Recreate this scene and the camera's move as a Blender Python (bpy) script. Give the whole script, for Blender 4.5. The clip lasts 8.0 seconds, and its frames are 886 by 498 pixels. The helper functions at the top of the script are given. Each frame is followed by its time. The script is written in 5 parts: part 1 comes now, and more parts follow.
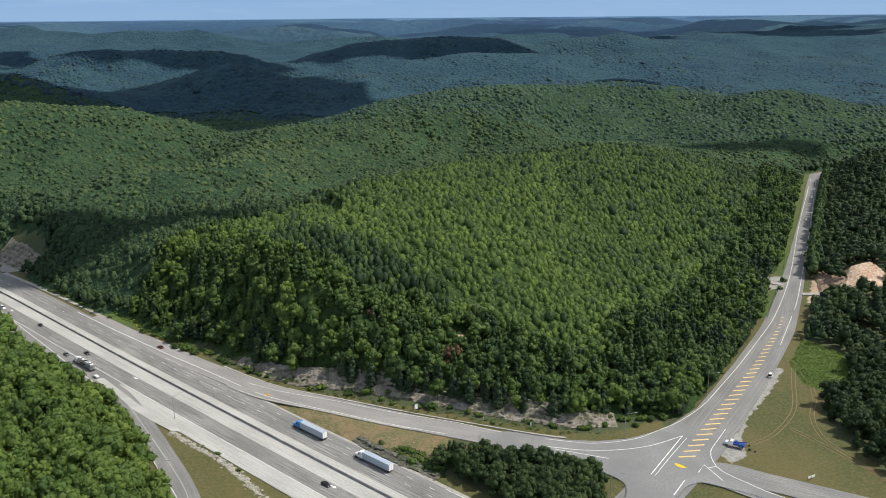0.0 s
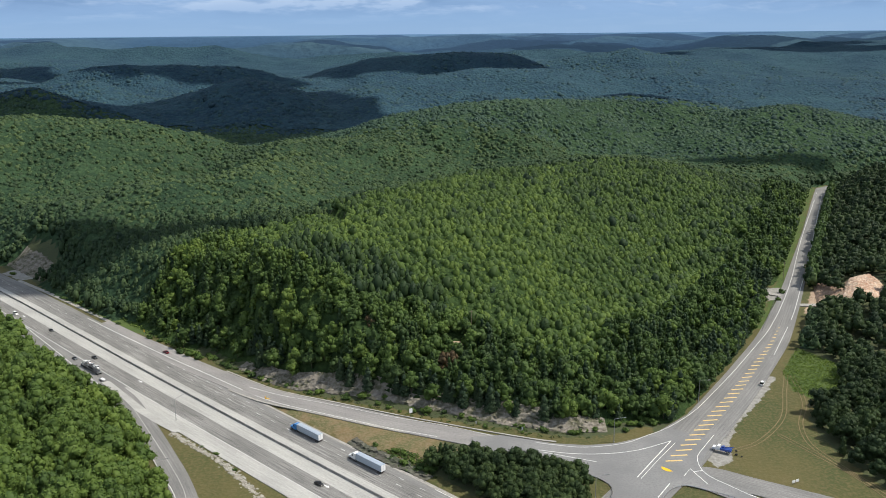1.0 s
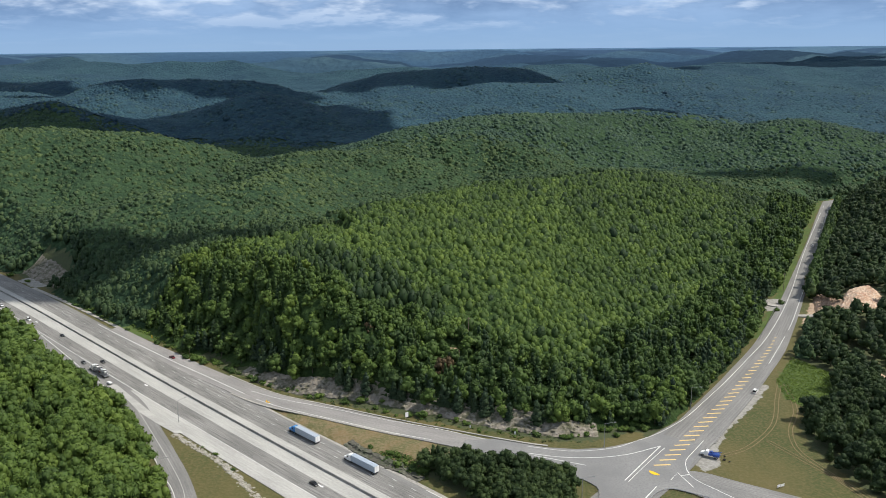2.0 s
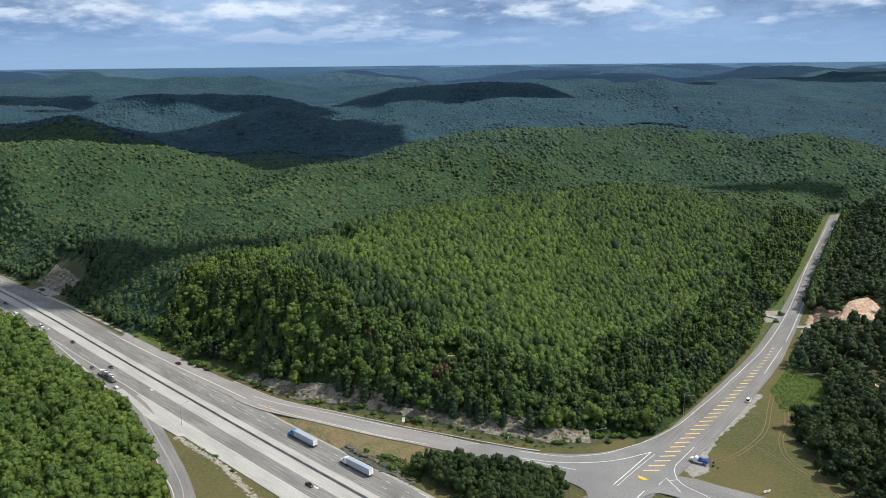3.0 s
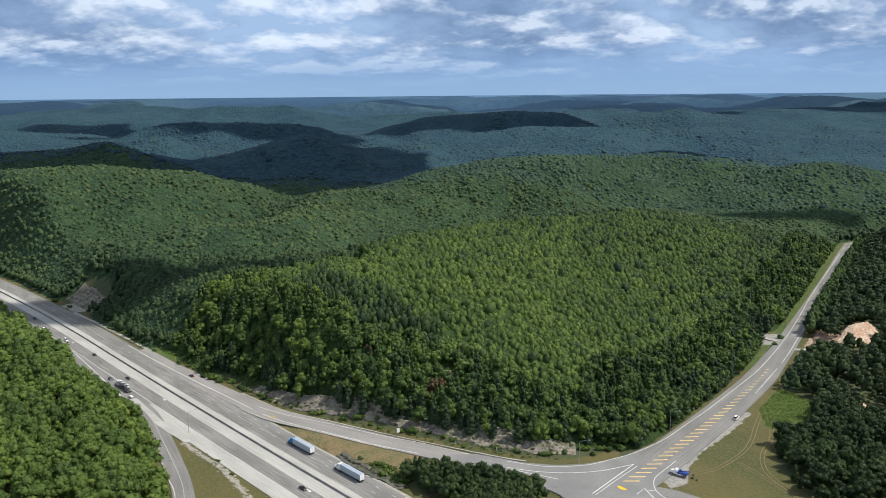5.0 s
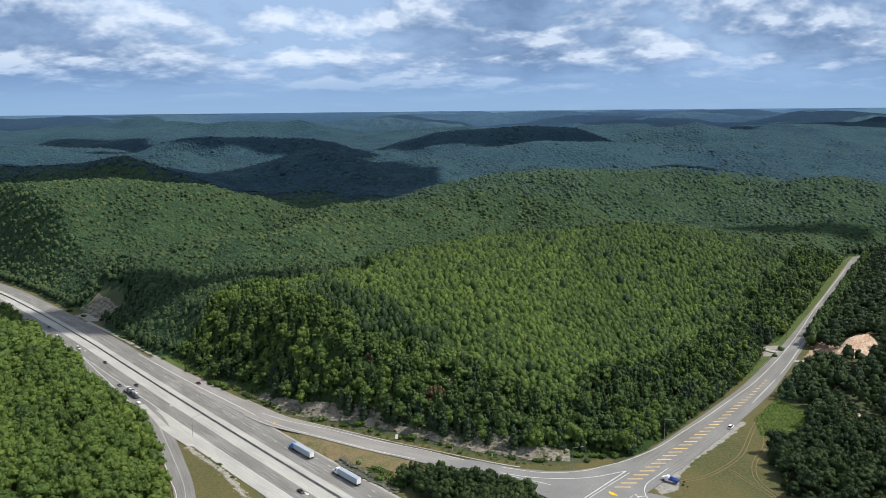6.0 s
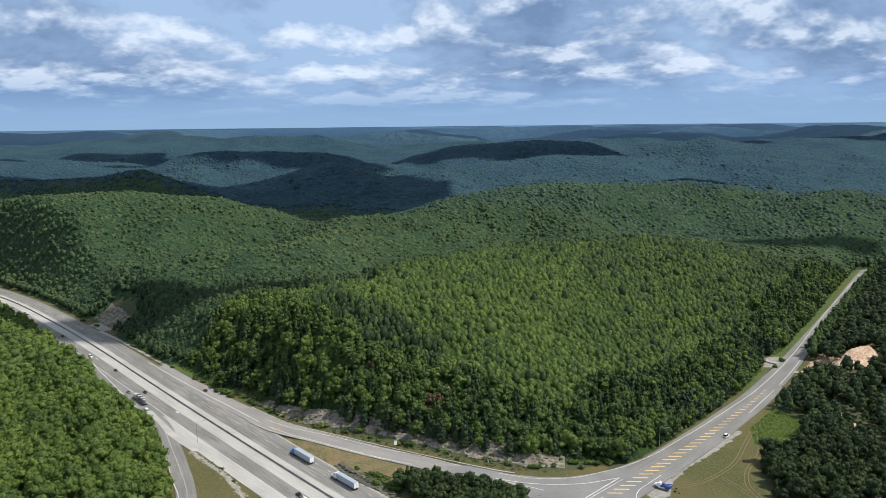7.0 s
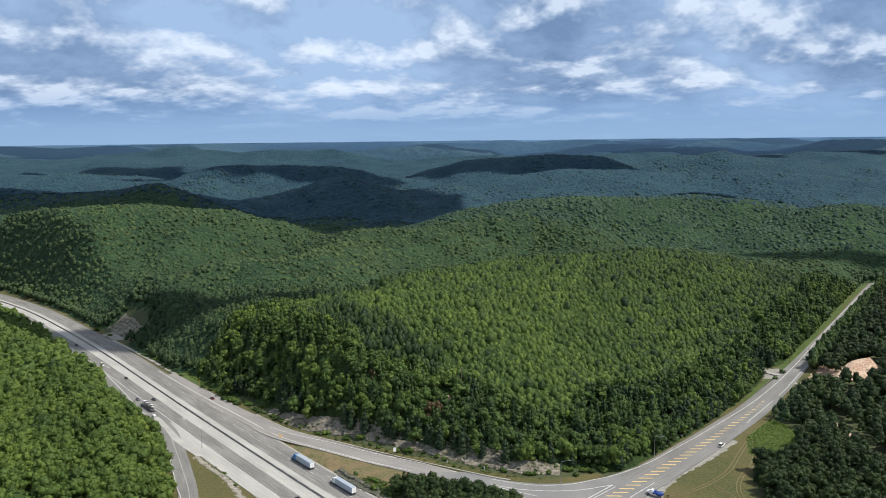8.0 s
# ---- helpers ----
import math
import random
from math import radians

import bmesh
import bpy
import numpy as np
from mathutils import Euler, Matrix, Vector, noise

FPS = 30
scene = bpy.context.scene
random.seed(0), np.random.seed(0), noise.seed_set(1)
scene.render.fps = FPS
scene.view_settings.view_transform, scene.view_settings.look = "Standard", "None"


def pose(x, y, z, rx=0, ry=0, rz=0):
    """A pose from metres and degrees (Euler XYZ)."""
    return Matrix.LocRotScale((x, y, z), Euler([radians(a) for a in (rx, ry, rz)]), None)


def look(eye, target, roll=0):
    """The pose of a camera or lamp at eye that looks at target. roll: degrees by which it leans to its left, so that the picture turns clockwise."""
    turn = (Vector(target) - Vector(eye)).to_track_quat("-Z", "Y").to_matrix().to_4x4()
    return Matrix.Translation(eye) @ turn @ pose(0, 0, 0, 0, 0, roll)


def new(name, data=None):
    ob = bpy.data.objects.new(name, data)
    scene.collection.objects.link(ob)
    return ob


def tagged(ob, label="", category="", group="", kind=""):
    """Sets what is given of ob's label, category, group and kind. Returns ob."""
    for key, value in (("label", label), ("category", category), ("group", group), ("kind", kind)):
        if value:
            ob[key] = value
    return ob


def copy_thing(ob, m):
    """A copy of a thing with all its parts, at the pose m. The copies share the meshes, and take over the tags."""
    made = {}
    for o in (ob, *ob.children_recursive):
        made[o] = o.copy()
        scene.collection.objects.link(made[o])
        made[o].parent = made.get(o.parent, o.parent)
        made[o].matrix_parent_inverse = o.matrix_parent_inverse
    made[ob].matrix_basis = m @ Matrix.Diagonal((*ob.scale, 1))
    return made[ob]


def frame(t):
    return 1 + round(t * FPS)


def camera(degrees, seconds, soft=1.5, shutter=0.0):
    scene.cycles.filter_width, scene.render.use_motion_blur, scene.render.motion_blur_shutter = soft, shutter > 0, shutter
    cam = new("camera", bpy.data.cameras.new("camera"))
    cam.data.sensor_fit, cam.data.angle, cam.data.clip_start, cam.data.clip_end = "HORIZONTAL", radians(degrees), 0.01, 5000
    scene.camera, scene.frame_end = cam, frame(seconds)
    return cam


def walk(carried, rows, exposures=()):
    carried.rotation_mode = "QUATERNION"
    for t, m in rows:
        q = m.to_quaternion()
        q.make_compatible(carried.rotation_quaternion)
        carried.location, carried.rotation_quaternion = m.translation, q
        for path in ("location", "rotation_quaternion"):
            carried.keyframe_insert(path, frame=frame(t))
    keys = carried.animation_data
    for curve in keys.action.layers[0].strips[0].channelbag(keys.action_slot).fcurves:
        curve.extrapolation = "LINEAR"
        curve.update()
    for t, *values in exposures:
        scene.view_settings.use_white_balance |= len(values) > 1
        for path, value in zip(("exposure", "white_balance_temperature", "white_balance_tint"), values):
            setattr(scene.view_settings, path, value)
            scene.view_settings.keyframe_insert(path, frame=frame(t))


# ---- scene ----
cam = camera(54.92, 8.0, soft=0.9)
# seconds; eye in metres; turn to the left, look up, lean in degrees
PATH = [
    (0.0, 0.00, 0.00, 175.90, 0.000, -15.523, -0.491),
    (0.5, 5.46, -5.10, 175.41, 0.631, -15.006, -0.502),
    (1.0, 10.70, -10.22, 174.89, 1.231, -14.485, -0.527),
    (1.5, 16.00, -15.26, 174.42, 1.846, -13.993, -0.526),
    (3.0, 32.16, -29.64, 173.18, 3.684, -12.475, -0.552),
    (3.5, 37.56, -34.38, 172.76, 4.287, -11.971, -0.518),
    (4.0, 43.12, -39.16, 172.33, 4.908, -11.470, -0.518),
    (4.5, 48.75, -43.79, 171.91, 5.517, -10.980, -0.516),
    (6.0, 66.01, -57.28, 170.55, 7.379, -9.458, -0.546),
    (6.5, 71.85, -61.46, 170.00, 7.996, -8.953, -0.572),
    (7.0, 77.60, -65.53, 169.54, 8.609, -8.465, -0.611),
    (7.5, 83.52, -69.65, 169.17, 9.222, -7.993, -0.619),
    (8.0, 89.57, -73.86, 168.86, 9.845, -7.488, -0.627),
]


def aim(x, y, z, yaw, pitch, roll):
    return pose(x, y, z, 90 + pitch, 0, yaw) @ pose(0, 0, 0, 0, 0, roll)


walk(cam, [(t, aim(*row)) for t, *row in PATH])

# ---- sky, sun ----
SUN_AZ, SUN_EL = 94.0, 55.0       # degrees clockwise from +y, and above the horizon
sun_dir = Vector((math.sin(radians(SUN_AZ)) * math.cos(radians(SUN_EL)), math.cos(radians(SUN_AZ)) * math.cos(radians(SUN_EL)), math.sin(radians(SUN_EL))))
sun = new("sun", bpy.data.lights.new("sun", "SUN"))
sun.data.energy, sun.data.angle, sun.data.color = 4.7, radians(0.6), (1.0, 0.945, 0.84)
sun.matrix_world = look((0, 0, 1500), Vector((0, 0, 1500)) - sun_dir)

world = bpy.data.worlds.new("sky")
scene.world = world
world.use_nodes = True
wn, wl = world.node_tree.nodes, world.node_tree.links
wn.clear()


def wnode(kind, **values):
    n = wn.new(kind)
    for k, v in values.items():
        n.inputs[k].default_value = v
    return n


def wmath(op, a, b=None):
    n = wn.new("ShaderNodeMath")
    n.operation = op
    for i, v in enumerate((a, b)):
        if v is None:
            continue
        if isinstance(v, (int, float)):
            n.inputs[i].default_value = v
        else:
            wl.new(v, n.inputs[i])
    return n.outputs[0]


sky = wn.new("ShaderNodeTexSky")
sky.sky_type, sky.sun_disc = "NISHITA", False
sky.sun_elevation, sky.sun_rotation = radians(SUN_EL), radians(SUN_AZ)
sky.altitude, sky.air_density, sky.dust_density = 400, 1.0, 1.0
coord = wn.new("ShaderNodeTexCoord")
sep = wn.new("ShaderNodeSeparateXYZ")
wl.new(coord.outputs["Generated"], sep.inputs[0])
# heaped clouds above a clear pale band along the horizon
up = wmath("MAXIMUM", sep.outputs[2], 0.0)
low = wmath("SUBTRACT", up, 0.02)
heap = wn.new("ShaderNodeCombineXYZ")
wl.new(wmath("MULTIPLY", sep.outputs[0], 1.0), heap.inputs[0])
wl.new(wmath("MULTIPLY", sep.outputs[1], 1.0), heap.inputs[1])
wl.new(wmath("MULTIPLY", wmath("LOGARITHM", wmath("ADD", up, 0.03), math.e), 0.135), heap.inputs[2])


def cloud_noise(shift, scale, detail):
    """Billows about a broad swell; shift moves up through the heap."""
    mp = wn.new("ShaderNodeMapping")
    mp.inputs["Location"].default_value = (4.3, 1.7, 2.2 + shift)
    mp.inputs["Scale"].default_value = (1.0, 1.0, 1.9)
    wl.new(heap.outputs[0], mp.inputs["Vector"])
    n = wnode("ShaderNodeTexNoise", Scale=scale, Detail=detail, Roughness=0.54, Distortion=0.05)
    wl.new(mp.outputs[0], n.inputs["Vector"])
    puffs = wnode("ShaderNodeTexVoronoi", Scale=scale * 2.7, Detail=4.0, Roughness=0.6)
    puffs.feature = "SMOOTH_F1"
    puffs.inputs["Smoothness"].default_value = 0.35
    bent = wn.new("ShaderNodeVectorMath")
    bent.operation = "MULTIPLY_ADD"
    wl.new(n.outputs["Color"], bent.inputs[0])
    bent.inputs[1].default_value = (0.07, 0.07, 0.07)
    wl.new(mp.outputs[0], bent.inputs[2])
    wl.new(bent.outputs[0], puffs.inputs["Vector"])
    return wmath("SUBTRACT", wmath("ADD", n.outputs["Fac"], 0.06), wmath("MULTIPLY", puffs.outputs["Distance"], 0.24))


def spread(value, lo, hi, to_lo=0.0, to_hi=1.0):
    n = wn.new("ShaderNodeMapRange")
    for key, v in (("From Min", lo), ("From Max", hi), ("To Min", to_lo), ("To Max", to_hi)):
        n.inputs[key].default_value = v
    wl.new(value, n.inputs["Value"])
    return n.outputs[0]


def colours(fac, a, b):
    n = wn.new("ShaderNodeMix")
    n.data_type = "RGBA"
    wl.new(fac, n.inputs["Factor"])
    for key, c in (("A", a), ("B", b)):
        if isinstance(c, tuple):
            n.inputs[key].default_value = (*c, 1)
        else:
            wl.new(c, n.inputs[key])
    return n.outputs["Result"]


body = cloud_noise(0.0, 3.6, 9.0)
above = cloud_noise(0.045, 3.6, 9.0)
broad = wnode("ShaderNodeTexNoise", Scale=2.3, Detail=3.0, Roughness=0.5)
wl.new(heap.outputs[0], broad.inputs["Vector"])
cover = spread(body, -0.14, 0.03)
# bright crests where the heap thins upwards, grey-blue bellies where it stands deep
crest = spread(wmath("SUBTRACT", body, above), -0.02, 0.13)
deep = spread(wmath("ADD", body, wmath("MULTIPLY", wmath("SUBTRACT", broad.outputs["Fac"], 0.5), 1.1)), 0.05, 0.36)
shade = wmath("MULTIPLY", deep, wmath("SUBTRACT", 1.0, wmath("MULTIPLY", crest, 0.75)))
white = colours(crest, (3.0, 4.3, 6.4), (6.3, 7.2, 8.5))
lit = colours(shade, white, (1.45, 2.3, 3.9))
# the cloud deck is paler and plainer overhead
lit = colours(spread(up, 0.18, 0.6, 0.0, 0.75), lit, (4.3, 4.7, 5.2))
pale = colours(spread(up, 0.0, 0.09), (2.4, 3.75, 5.7), (1.5, 3.0, 5.9))
blue = colours(spread(up, 0.08, 0.5), pale, sky.outputs[0])
mixed = colours(wmath("MULTIPLY", cover, spread(up, 0.012, 0.055, 0.04, 1.0)), blue, lit)
back = wnode("ShaderNodeBackground", Strength=0.126)
wl.new(mixed, back.inputs["Color"])
wout = wn.new("ShaderNodeOutputWorld")
wl.new(back.outputs[0], wout.inputs["Surface"])

# ---- materials ----
def material(name, rough=0.8, metal=0.0):
    m = bpy.data.materials.new(name)
    m.use_nodes = True
    b = m.node_tree.nodes["Principled BSDF"]
    b.inputs["Roughness"].default_value, b.inputs["Metallic"].default_value = rough, metal
    b.inputs["Specular IOR Level"].default_value = 0.4
    return m, m.node_tree.nodes, m.node_tree.links, b


def noise_mix(nodes, links, coord, scale, lo, hi, a, b, detail=6.0, stretch=None):
    """A colour between a and b by noise; a and b are colours or sockets."""
    tex = nodes.new("ShaderNodeTexNoise")
    tex.inputs["Scale"].default_value, tex.inputs["Detail"].default_value = scale, detail
    if stretch:
        mp = nodes.new("ShaderNodeMapping")
        mp.inputs["Scale"].default_value = stretch
        links.new(coord, mp.inputs["Vector"])
        coord = mp.outputs[0]
    links.new(coord, tex.inputs["Vector"])
    r = nodes.new("ShaderNodeMapRange")
    r.inputs["From Min"].default_value, r.inputs["From Max"].default_value = lo, hi
    links.new(tex.outputs["Fac"], r.inputs["Value"])
    return blend(nodes, links, r.outputs[0], a, b)


def blend(nodes, links, fac, a, b, mode="MIX"):
    mix = nodes.new("ShaderNodeMix")
    mix.data_type, mix.blend_type = "RGBA", mode
    if isinstance(fac, (int, float)):
        mix.inputs["Factor"].default_value = fac
    else:
        links.new(fac, mix.inputs["Factor"])
    for key, c in (("A", a), ("B", b)):
        if isinstance(c, tuple):
            mix.inputs[key].default_value = (*c, 1)
        else:
            links.new(c, mix.inputs[key])
    return mix.outputs["Result"]


def bump(nodes, links, bsdf, height, strength, distance):
    n = nodes.new("ShaderNodeBump")
    n.inputs["Strength"].default_value, n.inputs["Distance"].default_value = strength, distance
    links.new(height, n.inputs["Height"])
    links.new(n.outputs[0], bsdf.inputs["Normal"])


def plain(name, colour, rough=0.6, metal=0.0, dirt=0.25, scale=1.5):
    m, n, l, b = material(name, rough, metal)
    c = n.new("ShaderNodeTexCoord").outputs["Object"]
    dark = tuple(v * (1 - dirt) for v in colour)
    l.new(noise_mix(n, l, c, scale, 0.35, 0.65, dark, colour), b.inputs["Base Color"])
    return m


def surface(name, c1, c2, c3, big, small, rough=0.9, relief=0.05, stretch=None):
    """Ground cover: broad patches c1/c2 with a finer grain towards c3."""
    m, n, l, b = material(name, rough)
    c = n.new("ShaderNodeTexCoord").outputs["Object"]
    broad = noise_mix(n, l, c, big, 0.38, 0.62, c1, c2, 4.0, stretch)
    tex = n.new("ShaderNodeTexNoise")
    tex.inputs["Scale"].default_value, tex.inputs["Detail"].default_value = small, 8
    l.new(c, tex.inputs["Vector"])
    r = n.new("ShaderNodeMapRange")
    r.inputs["From Min"].default_value, r.inputs["From Max"].default_value = 0.45, 0.75
    l.new(tex.outputs["Fac"], r.inputs["Value"])
    l.new(blend(n, l, r.outputs[0], broad, c3), b.inputs["Base Color"])
    if relief:
        bump(n, l, b, tex.outputs["Fac"], 0.6, relief)
    return m


def foliage(name, dark, mid, light, gloss=0.6, single=False):
    """Leaves: tint (0..1) is the kind of tree, each leaf varies a little about it; light comes through the blades."""
    m, n, l, b = material(name, gloss)
    if single:
        kind = n.new("ShaderNodeMapRange")
        kind.inputs["To Min"].default_value, kind.inputs["To Max"].default_value = 0.12, 0.62
        l.new(n.new("ShaderNodeObjectInfo").outputs["Random"], kind.inputs["Value"])
        kind = kind.outputs[0]
    else:
        at = n.new("ShaderNodeAttribute")
        at.attribute_name = "tint"
        kind = at.outputs["Fac"]
    geo = n.new("ShaderNodeNewGeometry")
    add = n.new("ShaderNodeMath")
    add.operation = "MULTIPLY_ADD"
    l.new(geo.outputs["Random Per Island"], add.inputs[0])
    add.inputs[1].default_value = 0.20
    l.new(kind, add.inputs[2])
    ramp = n.new("ShaderNodeValToRGB")
    e = ramp.color_ramp.elements
    e[0].position, e[0].color = 0.05, (*dark, 1)
    e[1].position, e[1].color = 1.0, (*light, 1)
    e.new(0.55).color = (*mid, 1)
    l.new(add.outputs[0], ramp.inputs["Fac"])
    l.new(ramp.outputs[0], b.inputs["Base Color"])
    b.inputs["Specular IOR Level"].default_value = 0.22
    through_leaf = n.new("ShaderNodeBsdfTranslucent")
    l.new(ramp.outputs[0], through_leaf.inputs["Color"])
    mix = n.new("ShaderNodeMixShader")
    mix.inputs[0].default_value = 0.3
    l.new(b.outputs[0], mix.inputs[1])
    l.new(through_leaf.outputs[0], mix.inputs[2])
    l.new(mix.outputs[0], n["Material Output"].inputs["Surface"])
    return m


LEAF_TONES = ((0.027, 0.052, 0.024), (0.080, 0.132, 0.031), (0.162, 0.230, 0.046))
M_LEAF = foliage("leaves", *LEAF_TONES)
M_LEAF_TREE = foliage("tree_leaves", *LEAF_TONES, single=True)
NEEDLE_TONES = ((0.020, 0.040, 0.026), (0.042, 0.072, 0.036), (0.075, 0.108, 0.048))
M_NEEDLE = foliage("pine_needles", *NEEDLE_TONES, single=True)
M_LEAF_DARK = foliage("dark_leaves", (0.017, 0.033, 0.016), (0.045, 0.074, 0.025), (0.088, 0.126, 0.038))
M_DRY_LEAF = foliage("dry_brown_leaves", (0.07, 0.055, 0.030), (0.13, 0.092, 0.05), (0.18, 0.135, 0.08), single=True)
M_LEAF_MID = foliage("hill_leaves", (0.025, 0.050, 0.029), (0.056, 0.095, 0.041), (0.108, 0.156, 0.056))
# halfway to the far leaves: a first share of haze in the colour
M_LEAF_BACK_HAZE = foliage("back_ridge_leaves_hazed", (0.026, 0.054, 0.048), (0.050, 0.093, 0.062), (0.088, 0.140, 0.072), 0.65)
# distance haze is painted into these leaves as blue
M_LEAF_FAR_HAZE = foliage("far_leaves_hazed", (0.020, 0.049, 0.080), (0.036, 0.080, 0.097), (0.060, 0.114, 0.100), 0.7)


def canopy(name, dark, light, cell, depth):
    """A closed leaf canopy seen from above: rounded crowns of about cell metres, each with its own green."""
    m, n, l, b = material(name, 0.75)
    b.inputs["Specular IOR Level"].default_value = 0.05
    c = n.new("ShaderNodeTexCoord").outputs["Object"]
    bent = n.new("ShaderNodeTexNoise")
    bent.inputs["Scale"].default_value, bent.inputs["Detail"].default_value = 0.35 / cell * 4, 4
    l.new(c, bent.inputs["Vector"])
    add = n.new("ShaderNodeVectorMath")
    add.operation = "MULTIPLY_ADD"
    l.new(bent.outputs["Color"], add.inputs[0])
    add.inputs[1].default_value = (cell * 0.8,) * 3
    l.new(c, add.inputs[2])
    crowns = n.new("ShaderNodeTexVoronoi")
    crowns.feature = "SMOOTH_F1"
    crowns.inputs["Scale"].default_value, crowns.inputs["Smoothness"].default_value = 1.0 / cell, 0.35
    l.new(add.outputs[0], crowns.inputs["Vector"])
    sep_c = n.new("ShaderNodeSeparateColor")
    l.new(crowns.outputs["Color"], sep_c.inputs[0])
    broad = noise_mix(n, l, c, 0.006, 0.36, 0.64, dark, light, 6.0)
    patchy = noise_mix(n, l, c, 0.02, 0.4, 0.6, tuple(v * 0.75 for v in dark), light, 5.0)
    broad = blend(n, l, 0.45, broad, patchy)
    own = blend(n, l, sep_c.outputs[0], tuple(v * 0.82 for v in dark), tuple(v * 1.15 for v in light))
    l.new(blend(n, l, 0.5, broad, own), b.inputs["Base Color"])
    down = n.new("ShaderNodeMath")
    down.operation = "MULTIPLY"
    l.new(crowns.outputs["Distance"], down.inputs[0])
    down.inputs[1].default_value = -1.0
    bump(n, l, b, down.outputs[0], 1.0, depth)
    return m


M_CANOPY = canopy("near_canopy", (0.020, 0.040, 0.015), (0.050, 0.082, 0.026), 4.0, 2.0)
M_CANOPY_MID = canopy("hill_canopy", (0.021, 0.044, 0.027), (0.047, 0.082, 0.038), 4.6, 2.4)
# bluer than the hill canopy: haze put into the base colour
M_CANOPY_FAR_HAZE = canopy("far_canopy_hazed", (0.021, 0.049, 0.082), (0.038, 0.080, 0.097), 5.2, 3.0)
M_BARK = surface("bark", (0.10, 0.075, 0.055), (0.16, 0.13, 0.10), (0.05, 0.04, 0.03), 1.5, 9, relief=0.02)
M_GRAVEL = surface("gravel", (0.34, 0.32, 0.29), (0.25, 0.24, 0.22), (0.42, 0.40, 0.37), 0.3, 2.5, relief=0.04)
M_DARKROCK = surface("dark_rock", (0.085, 0.08, 0.065), (0.05, 0.06, 0.035), (0.16, 0.15, 0.125), 0.15, 0.6, relief=0.5)
M_ROCK = surface("cut_rock", (0.21, 0.185, 0.155), (0.085, 0.085, 0.05), (0.30, 0.27, 0.23), 0.16, 0.55, relief=0.9)
M_CLAY = surface("bare_clay", (0.50, 0.35, 0.25), (0.36, 0.21, 0.14), (0.62, 0.52, 0.41), 0.10, 0.5, relief=0.3)
M_EARTH = surface("red_earth", (0.27, 0.18, 0.13), (0.15, 0.105, 0.07), (0.36, 0.27, 0.20), 0.2, 0.7, relief=0.4)
M_RUBBLE = surface("concrete_rubble", (0.36, 0.34, 0.30), (0.22, 0.20, 0.16), (0.44, 0.42, 0.38), 0.5, 2.5, relief=0.04)
M_CLOUD = surface("cloud", (0.8, 0.8, 0.8), (0.75, 0.75, 0.76), (0.85, 0.85, 0.85), 0.01, 0.05, relief=0)
M_WHITE = plain("white_paint_line", (0.74, 0.74, 0.72), 0.7, dirt=0.22, scale=0.5)
M_YELLOW = plain("faded_yellow_paint", (0.78, 0.56, 0.22), 0.7, dirt=0.15, scale=0.5)
M_BRIGHT_YELLOW = plain("bright_yellow_paint", (0.85, 0.50, 0.02), 0.6, dirt=0.1)
M_STEEL = plain("galvanised_steel", (0.42, 0.43, 0.44), 0.45, 0.7)
M_WOOD = plain("weathered_pole_wood", (0.24, 0.19, 0.14), 0.9)
M_SIGN = plain("white_sign_sheet", (0.80, 0.80, 0.80), 0.5, dirt=0.05)
M_LENS = plain("lamp_lens", (0.75, 0.75, 0.72), 0.3, dirt=0.05)
M_TYRE = plain("tyre_rubber", (0.02, 0.02, 0.02), 0.9)
M_RIM = plain("wheel_rim", (0.45, 0.45, 0.46), 0.35, 0.8)
M_GLASS = plain("tinted_car_glass", (0.012, 0.014, 0.017), 0.08)
M_TAIL = plain("red_tail_lamp", (0.45, 0.02, 0.02), 0.3)
PAINTS = {k: plain(k + "_car_paint", c, 0.28, 0.0, dirt=0.05) for k, c in dict(white=(0.78, 0.78, 0.78), black=(0.016, 0.016, 0.018), silver=(0.42, 0.43, 0.45), blue=(0.03, 0.075, 0.30), skyblue=(0.03, 0.20, 0.52), red=(0.12, 0.012, 0.018), grey=(0.10, 0.105, 0.11)).items()}
M_TRAILER = plain("grey_blue_trailer_sheet", (0.40, 0.46, 0.54), 0.45, 0.1, dirt=0.12)


